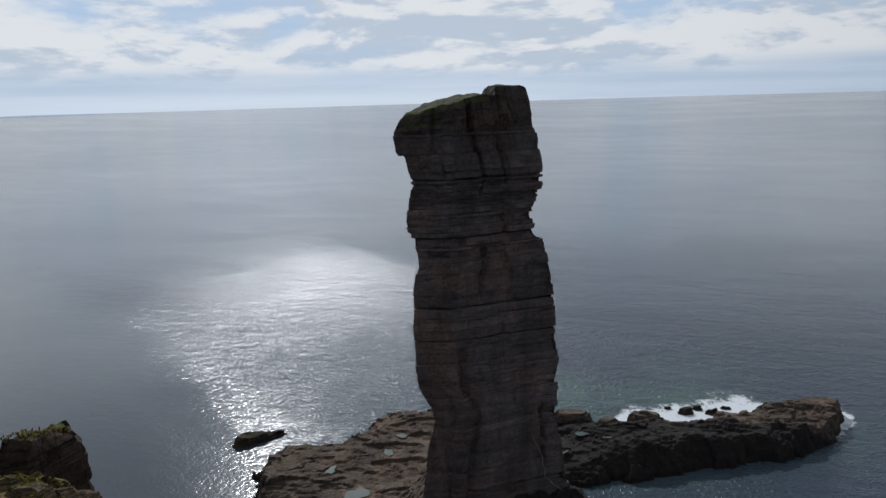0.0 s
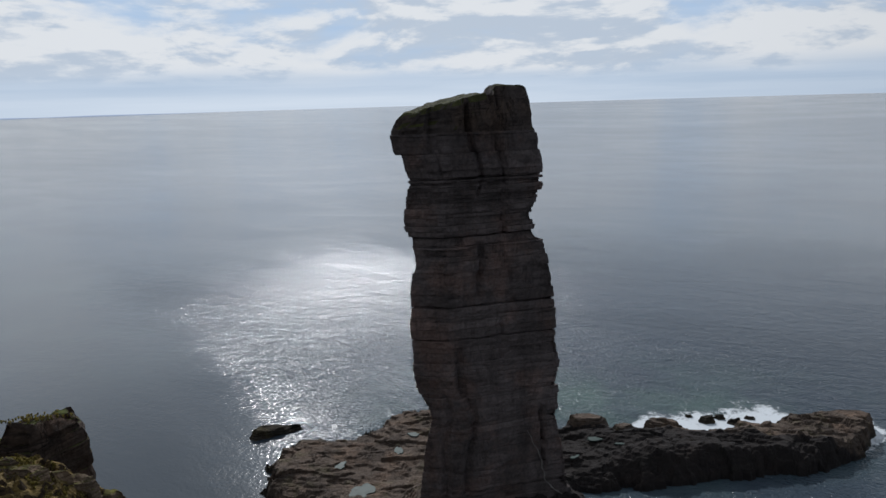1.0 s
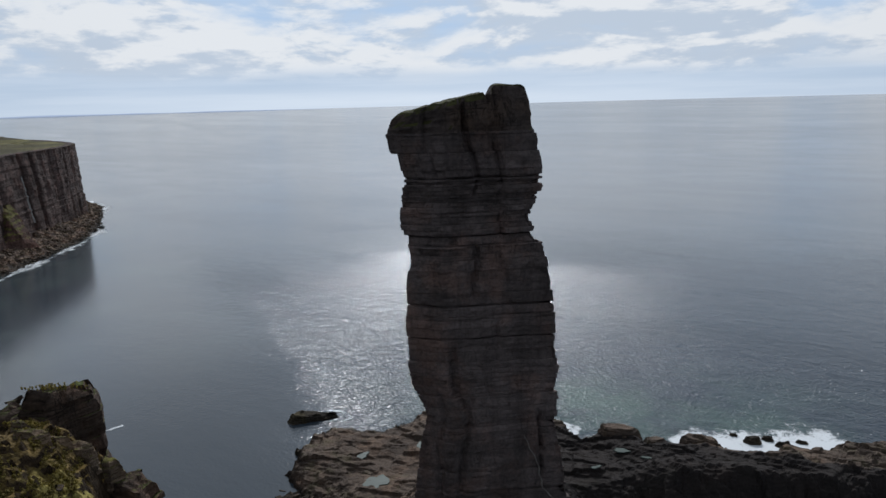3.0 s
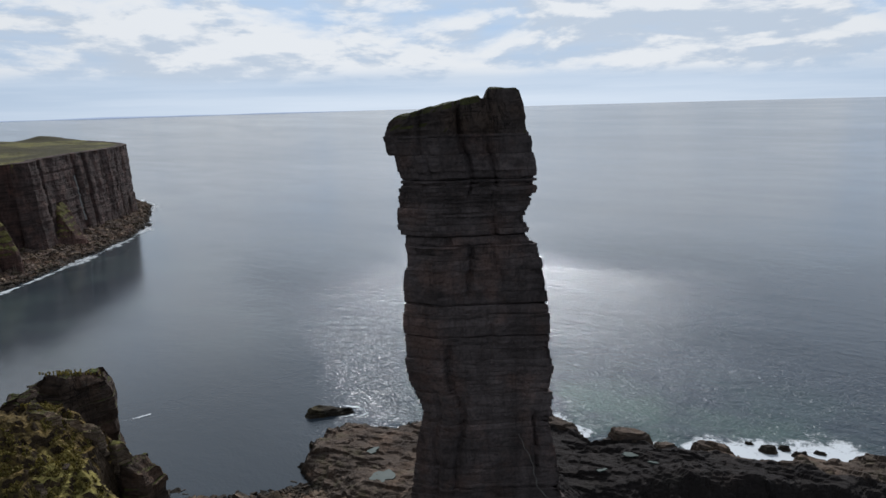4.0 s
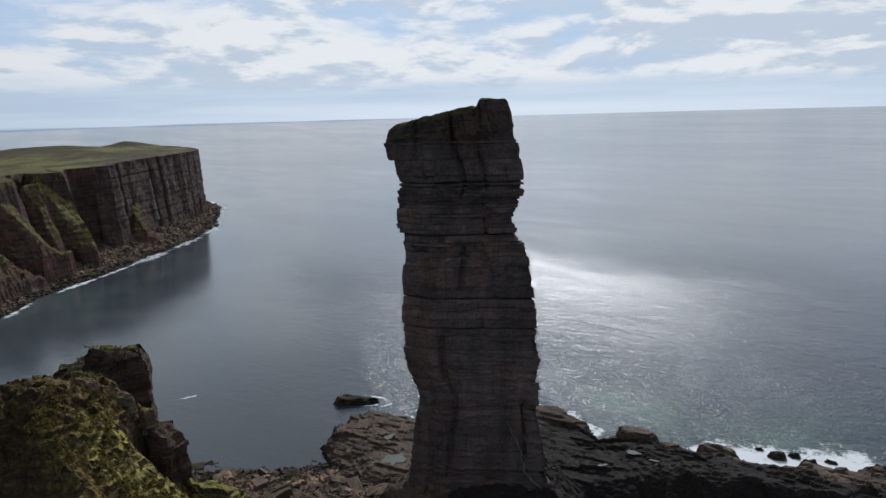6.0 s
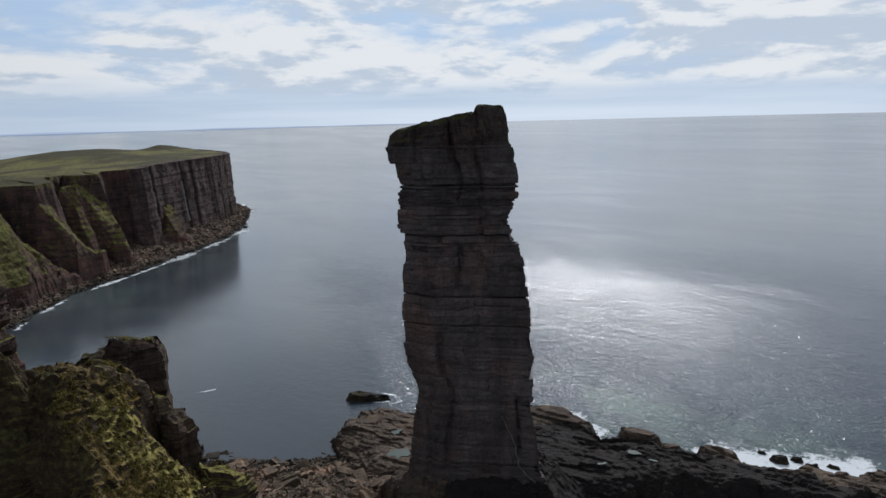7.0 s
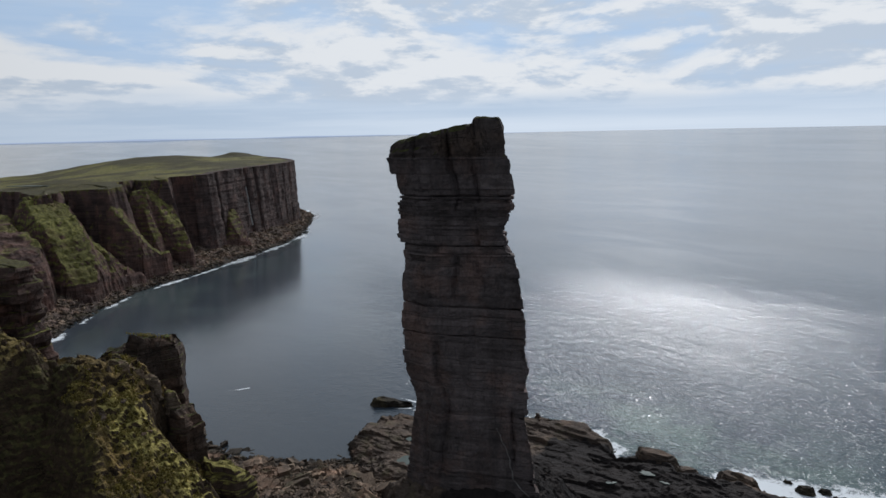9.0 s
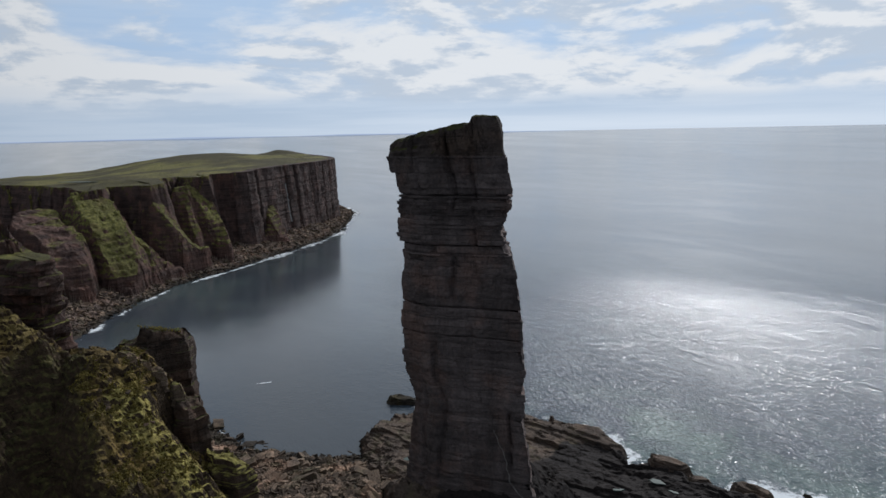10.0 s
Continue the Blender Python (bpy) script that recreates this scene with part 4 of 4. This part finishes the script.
def lit_edge_strip(x, y, way, high, low, wide, label):
    """A thin pale strip down the wall between two levels, painted as a lit rock edge."""
    d = Vector(way).normalized()
    s = np.linspace(-3, 30, 400)
    z = headland_height(x + d.x * s, y + d.y * s)
    s = np.interp(np.linspace(high, low, 30), np.minimum.accumulate(z)[::-1] - np.arange(400) * 1e-6, s[::-1])
    side = np.array([-d.y, d.x])
    strip = []
    for f in (-1, -0.3, 0.3, 1):
        px = x + d.x * s + side[0] * f * wide * (0.6 + 0.4 * np.sin(s * 2.7))
        py = y + d.y * s + side[1] * f * wide * (0.6 + 0.4 * np.sin(s * 2.7))
        strip.append(np.column_stack([px + 0.7 * d.x, py + 0.7 * d.y, np.linspace(high, low, 30)]))
    return tagged(mesh("waterfall", np.stack(strip, 1).reshape(-1, 3), grid_faces(30, 4), FALL_AND_EDGE), label, "waterfall")


# one pale colour for the waterfall and for the painted lit edge
FALL_AND_EDGE, fall_nodes = material("fall_and_lit_edge")
finish(fall_nodes, Base_Color=fall_nodes.mix(fall_nodes.noise(fall_nodes.add("ShaderNodeNewGeometry").outputs["Position"], 0.5, 4.0, 0.6), (0.10, 0.09, 0.08), (0.42, 0.41, 0.39)), Roughness=0.5)
headland()
# a sunlit rock edge put in as a pale strip, no water here
lit_edge_strip(-499, 306, (1, -0.35, 0), 82, 66, 0.8, "thin pale strip painted as a lit rock edge on the upper cliff")
SURF_LINE = along([(x + 9.0, y - 4.5) for x, y in SHORE[2:15]], 400)[0]


# ---- surf ----
def foam_sheet(name, V, faces, density, label):
    ob = mesh(name, V, faces, FOAM)
    ob.data.attributes.new("froth", "FLOAT", "POINT").data.foreach_set("value", np.asarray(density, float))
    return tagged(ob, label, "surf", kind="stuff")


def surf_round_platform():
    xs, ys = np.arange(-95, 190, 1.5), np.arange(180, 292, 1.5)
    X, Y = np.meshgrid(xs, ys)
    d = -(inside(X, Y, SHELF) + 3.6 * fbm(X * 0.09, Y * 0.09, 21))
    back = smooth(X, 62, 86) * smooth(Y, 228, 244) * (1 - 0.9 * smooth(X, 128, 146))
    reach = 5 + 34 * back * (0.6 + 0.4 * fbm(X * 0.05, Y * 0.05, 81))
    amount = 0.42 + 0.30 * smooth(X, -10, 25) * smooth(Y, 222, 238) + 0.30 * back + 0.16 * smooth(Y, 236, 250)
    near = np.clip(1 - np.maximum(d, 0) / reach, 0, 1) ** 0.5 * amount
    f = grid_faces(len(ys), len(xs))
    f = f[(near.reshape(-1)[f].max(1) > 0.02) & (d.reshape(-1)[f].max(1) > -5)]
    keep, f2 = np.unique(f, return_inverse=True)
    V = np.stack([X, Y, np.full(X.shape, 0.12)], -1).reshape(-1, 3)[keep]
    foam_sheet("surf", V, f2.reshape(-1, 4), near.reshape(-1)[keep], "white lacy surf breaking round the rock platform")


def surf_ribbon(name, line, wide, amount, label, n=260):
    p = along(line, n)[0]
    way = np.gradient(p, axis=0)
    side = np.column_stack([way[:, 1], -way[:, 0]]) / np.linalg.norm(way, axis=1)[:, None]
    run = np.arange(n)
    rows, dens = [], []
    for f in np.linspace(-1, 1, 9):
        q = p + side * (f * wide * (0.7 + 0.5 * fbm(run * 0.08, run * 0, 84)))[:, None]
        rows.append(np.column_stack([q, np.full(n, 0.14)]))
        dens.append((1 - abs(f)) * amount * (0.70 + 0.5 * fbm(run * 0.11, run * 0 + f, 85) + 0.35 * fbm(run * 0.035, run * 0, 86)))
    foam_sheet(name, np.concatenate(rows), grid_faces(9, n), np.concatenate(dens), label)


surf_round_platform()
surf_ribbon("surf", SURF_LINE, 13.0, 0.88, "white line of surf along the foot of the headland", 520)
surf_ribbon("surf", SURF_LINE[190:390:2], 21.0, 1.05, "lacy surf spreading off the point of the headland", 200)
surf_ribbon("surf", [(-90, 247), (-78, 249), (-66, 249), (-60, 246), (-66, 241), (-74, 236)], 3.5, 0.8, "white surf washing round the lone rock", 80)
surf_ribbon("surf", [(-72, 246), (-64, 247), (-60, 244), (-63, 240)], 3.0, 1.2, "white surf breaking at the end of the lone rock", 50)
surf_ribbon("surf", [(-172, 200), (-166, 205), (-160, 211), (-154, 219)], 4.5, 0.68, "white patch of foam over a hidden rock", 30)
surf_ribbon("surf", [(-140, 172), (-125, 168), (-104, 165), (-84, 171), (-70, 179), (-60, 188)], 2.5, 0.65, "thin surf along the boulder beach", 160)


# ---- loose stones ----
def stone_mesh(seed, squat):
    rng = random.Random(seed)
    bm = bmesh.new()
    bmesh.ops.create_cube(bm, size=1.0)
    bmesh.ops.bevel(bm, geom=bm.edges[:], offset=0.08, segments=1, affect="EDGES")
    for v in bm.verts:
        v.co.x *= 1 + rng.uniform(-0.22, 0.22)
        v.co.y *= 1 + rng.uniform(-0.22, 0.22)
        v.co.z = (v.co.z + 0.25 * v.co.x * rng.uniform(-0.3, 0.6)) * squat
    data = bpy.data.meshes.new("stone")
    bm.to_mesh(data)
    bm.free()
    data.materials.append(STONE)
    return data


STONES = [stone_mesh(k, 0.28 + 0.5 * (k % 5) / 4) for k in range(12)]


def scatter(parent, n, seed, height, accept, sizes, box):
    rng = random.Random(seed)
    done = 0
    while done < n:
        x, y = rng.uniform(*box[0]), rng.uniform(*box[1])
        if not accept(x, y):
            continue
        z = float(height(np.array([[x]]), np.array([[y]]))[0, 0])
        size = sizes[0] * (sizes[1] / sizes[0]) ** (rng.random() ** 1.9)
        ob = new("stone", STONES[rng.randrange(len(STONES))])
        ob.matrix_world = pose(x, y, z + 0.12 * size, rng.uniform(-26, 26), rng.uniform(-26, 26), rng.uniform(0, 360)) @ Matrix.Diagonal((size * 1.3, size, size * 0.8, 1))
        ob.parent = parent
        done += 1


def on_beach(x, y):
    d = float(inside(np.array([x]), np.array([y]), BEACH)[0])
    return -9 < d < 36 and float(land_height(np.array([x]), np.array([y]))[0]) < 2 + 0.17 * d


scatter(beach, 300, 5, lambda x, y: np.maximum(beach_height(x, y), land_height(x, y)), on_beach, (1.3, 5.2), ((-140, -20), (120, 196)))


def stone_litter(name, n, seed, place, sizes, label):
    """Many small stones in one mesh."""
    rng = np.random.default_rng(seed)
    shapes = [(np.array([v.co[:] for v in d.vertices]), [list(p.vertices) for p in d.polygons]) for d in STONES]
    verts, faces, base = [], [], 0
    P = place(rng, n)
    for k in range(len(P)):
        v, f = shapes[int(rng.integers(len(shapes)))]
        size = sizes[0] * (sizes[1] / sizes[0]) ** (rng.random() ** 1.8)
        turn = np.array(Euler((rng.normal(0, 0.38), rng.normal(0, 0.38), rng.uniform(0, 6.3))).to_matrix())
        verts.append((v * np.array([1.3, 1.0, 0.8]) * size) @ turn.T + P[k] + (0, 0, 0.1 * size))
        faces += [[i + base for i in q] for q in f]
        base += len(v)
    return tagged(mesh(name, np.concatenate(verts), faces, STONE), label, "stones", kind="stuff")


def beach_spots(rng, n):
    x, y = rng.uniform(-142, -5, 9 * n), rng.uniform(112, 198, 9 * n)
    d = inside(x, y, BEACH)
    ok = np.flatnonzero((d > -2.5) & (d < 45) & (land_height(x, y) < beach_height(x, y) + 2))[:n]
    x, y = x[ok], y[ok]
    return np.column_stack([x, y, np.maximum(beach_height(x, y), land_height(x, y))])


def bay_spots(rng, n):
    x, y = rng.uniform(-680, -330, 14 * n), rng.uniform(180, 800, 14 * n)
    near = inside(x, y, SHORE)
    x, y = (q[(near > -3) & (near < 45)] for q in (x, y))
    apron, rock = headland_levels(x, y)[:2]
    ok = np.flatnonzero(apron > rock)[:n]
    return np.column_stack([x, y, np.maximum(apron, -0.3)])[ok]


stone_litter("beach_stones", 8500, 6, beach_spots, (0.6, 2.2), "many small brown stones strewn over the boulder beach")
stone_litter("shore_stones", 5200, 8, bay_spots, (0.9, 3.0), "boulders strewn along the foot of the headland")


# ---- tussocks and pale stones on the turf ----
def tussock_material():
    m, n = material("tussock_grass")
    r = n.add("ShaderNodeNewGeometry").outputs["Random Per Island"]
    col = n.ramp(r, [(0.0, (0.06, 0.050, 0.018)), (0.55, (0.185, 0.150, 0.048)), (1.0, (0.39, 0.315, 0.13))])
    leaf = n.add("ShaderNodeBsdfPrincipled", {"Base Color": col, "Roughness": 0.8, "Specular IOR Level": 0.15})
    glow_through = n.add("ShaderNodeBsdfTranslucent", {"Color": n.mix(1.0, col, (1.3, 1.35, 0.72), "MULTIPLY")})
    n.add("ShaderNodeOutputMaterial", {0: n.add("ShaderNodeMixShader", {0: 0.5, 1: leaf.outputs[0], 2: glow_through.outputs[0]}).outputs[0]})
    return m


TUSSOCK = tussock_material()


def tussocks(name, spots, sizes, seed, label):
    """Tufts of coarse grass, each a ring of bent blades, in one mesh."""
    rng = np.random.default_rng(seed)
    verts, faces = [], []
    for x, y, z in spots:
        size = rng.uniform(*sizes)
        lean = rng.normal(0, 0.25, 2)
        for a in np.arange(6) * 1.047 + rng.uniform(0, 1):
            c, q = math.cos(a), math.sin(a)
            r, h = size * rng.uniform(0.4, 0.7), size * rng.uniform(0.7, 1.15)
            b = len(verts)
            verts += [(x - q * 0.3 * size, y + c * 0.3 * size, z - 0.15), (x + q * 0.3 * size, y - c * 0.3 * size, z - 0.15),
                      (x + c * r * 0.6 + q * 0.22 * size, y + q * r * 0.6 - c * 0.22 * size, z + h), (x + c * r * 0.6 - q * 0.22 * size, y + q * r * 0.6 + c * 0.22 * size, z + h),
                      (x + c * r * 1.3 + lean[0] * size, y + q * r * 1.3 + lean[1] * size, z + h * 0.55)]
            faces += [[b, b + 1, b + 2, b + 3], [b + 3, b + 2, b + 4]]
    return tagged(mesh(name, np.array(verts), faces, TUSSOCK), label, "grass", kind="stuff")


def turf_spots(n, seed, box):
    rng = np.random.default_rng(seed)
    x, y = rng.uniform(*box[0], n), rng.uniform(*box[1], n)
    z = land_height(x, y)
    steep = np.hypot(land_height(x + 1.2, y) - z, land_height(x, y + 1.2) - z) / 1.2
    ok = (steep < 1.1) & (z > 12) & (fbm(x * 0.09, y * 0.09, 95) + 0.9 * smooth(y, 76, 88) + 0.4 * smooth(x, -66, -56) - 0.7 * smooth(-x, 66, 84) > 0.35 + 0.9 * rng.random(n))
    ok &= turf_shading(x, y)[0] < 0.3 + 0.7 * rng.random(n)
    return np.column_stack([x, y, z])[ok]


tussocks("tussock_grass", turf_spots(80000, 12, ((-125, -28), (50, 118))), (0.25, 0.62), 14, "rough tussocks of green and straw-coloured grass")


def turf_stones():
    rng = random.Random(33)
    for x, y, z in turf_spots(60, 34, ((-82, -38), (96, 114))).tolist():
        size = rng.uniform(0.4, 1.1)
        ob = new("stone", STONES[rng.randrange(len(STONES))])
        ob.matrix_world = pose(x, y, z + 0.15, rng.uniform(-20, 20), rng.uniform(-20, 20), rng.uniform(0, 360)) @ Matrix.Diagonal((size * 1.3, size, size, 1))
        ob.parent = spur


turf_stones()


def bluff_top_grass():
    rng = np.random.default_rng(51)
    x, y = rng.uniform(-88, -76, 130), rng.uniform(115, 131.5, 130)
    ok = inside(x, y, [(-87.5, 117), (-79.5, 117), (-77, 126.5), (-82, 131), (-87, 126)]) > 0
    x, y = x[ok], y[ok]
    return np.column_stack([x, y, 66.6 + (y - 124.5) * -0.3])


tussocks("tussock_grass", bluff_top_grass(), (0.3, 0.6), 15, "rough green grass on top of the bluff")

# ---- pools, stream and pond ----
def water_patch(name, cx, cy, z, a, b, turn, seed, label, category):
    bm = bmesh.new()
    rng = random.Random(seed)
    pts = []
    for k in range(22):
        q = 2 * math.pi * k / 22
        r = 1 + 0.28 * math.sin(2 * q + seed) + 0.16 * math.sin(5 * q + 2 * seed) + rng.uniform(-0.08, 0.08)
        u, v = a * r * math.cos(q), b * r * math.sin(q)
        pts.append(bm.verts.new((cx + u * math.cos(turn) - v * math.sin(turn), cy + u * math.sin(turn) + v * math.cos(turn), z)))
    bm.faces.new(pts)
    top = bmesh.ops.extrude_face_region(bm, geom=bm.faces[:])
    bmesh.ops.translate(bm, verts=[g for g in top["geom"] if isinstance(g, bmesh.types.BMVert)], vec=(0, 0, -0.4))
    bmesh.ops.recalc_face_normals(bm, faces=bm.faces[:])
    data = bpy.data.meshes.new(name)
    bm.to_mesh(data)
    bm.free()
    data.materials.append(POOL)
    return tagged(new(name, data), label, category)


POOL, pool_nodes = material("still_water")
finish(pool_nodes, Specular_IOR_Level=0.3, Base_Color=(0.066, 0.085, 0.076, 1), Roughness=pool_nodes.math("ADD", 0.36, pool_nodes.math("MULTIPLY", pool_nodes.noise(pool_nodes.add("ShaderNodeNewGeometry").outputs["Position"], 0.5, 4.0, 0.6), 0.3)), IOR=1.25)

for k, (x, y, a, b, turn) in enumerate(((-29, 190.5, 3.4, 4.4, 0.2), (-21, 218, 1.3, 3.0, 0.2), (-41, 207, 1.6, 4.0, -0.5), (-17, 230, 2.4, 1.3, 0.2), (52, 228, 3.5, 1.2, 0.1), (43, 214, 1.8, 0.8, 0.4), (60, 221, 1.6, 0.7, -0.2))):
    base = float(np.median(shelf_height(*[q.reshape(1, -1) for q in (x + np.linspace(-a, a, 9), y + np.linspace(-b, b, 9))])))
    tagged(water_patch("rock_pool", x, y, base + 0.45, a, b, turn, k + 1, "still rock pool reflecting the pale sky", "rock pool"), group="rock pools")
pond_x, pond_y = -575, 318
water_patch("pond", pond_x, pond_y, float(np.percentile(headland_height(pond_x + np.linspace(-18, 18, 9), pond_y + np.linspace(-9, 9, 9)), 75)) + 0.3, 22, 4.5, 0.5, 9, "pale shallow pond at the edge of the headland moor", "pond")

# ---- the far coast across the water ----
def far_coast():
    # Self-lit strip: the distance haze is put into its glowing colour.
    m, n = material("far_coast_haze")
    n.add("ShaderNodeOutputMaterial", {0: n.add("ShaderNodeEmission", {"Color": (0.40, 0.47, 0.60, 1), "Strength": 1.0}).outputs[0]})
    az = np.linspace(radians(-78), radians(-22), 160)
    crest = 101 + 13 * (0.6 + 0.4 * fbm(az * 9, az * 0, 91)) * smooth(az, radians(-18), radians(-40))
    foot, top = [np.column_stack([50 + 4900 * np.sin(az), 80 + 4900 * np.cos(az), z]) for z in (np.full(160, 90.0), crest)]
    tagged(mesh("backdrop", np.concatenate([foot, top]), grid_faces(2, 160), m), "faint coast strip on the horizon, self-lit in haze blue", "far coast", kind="structure")


far_coast()
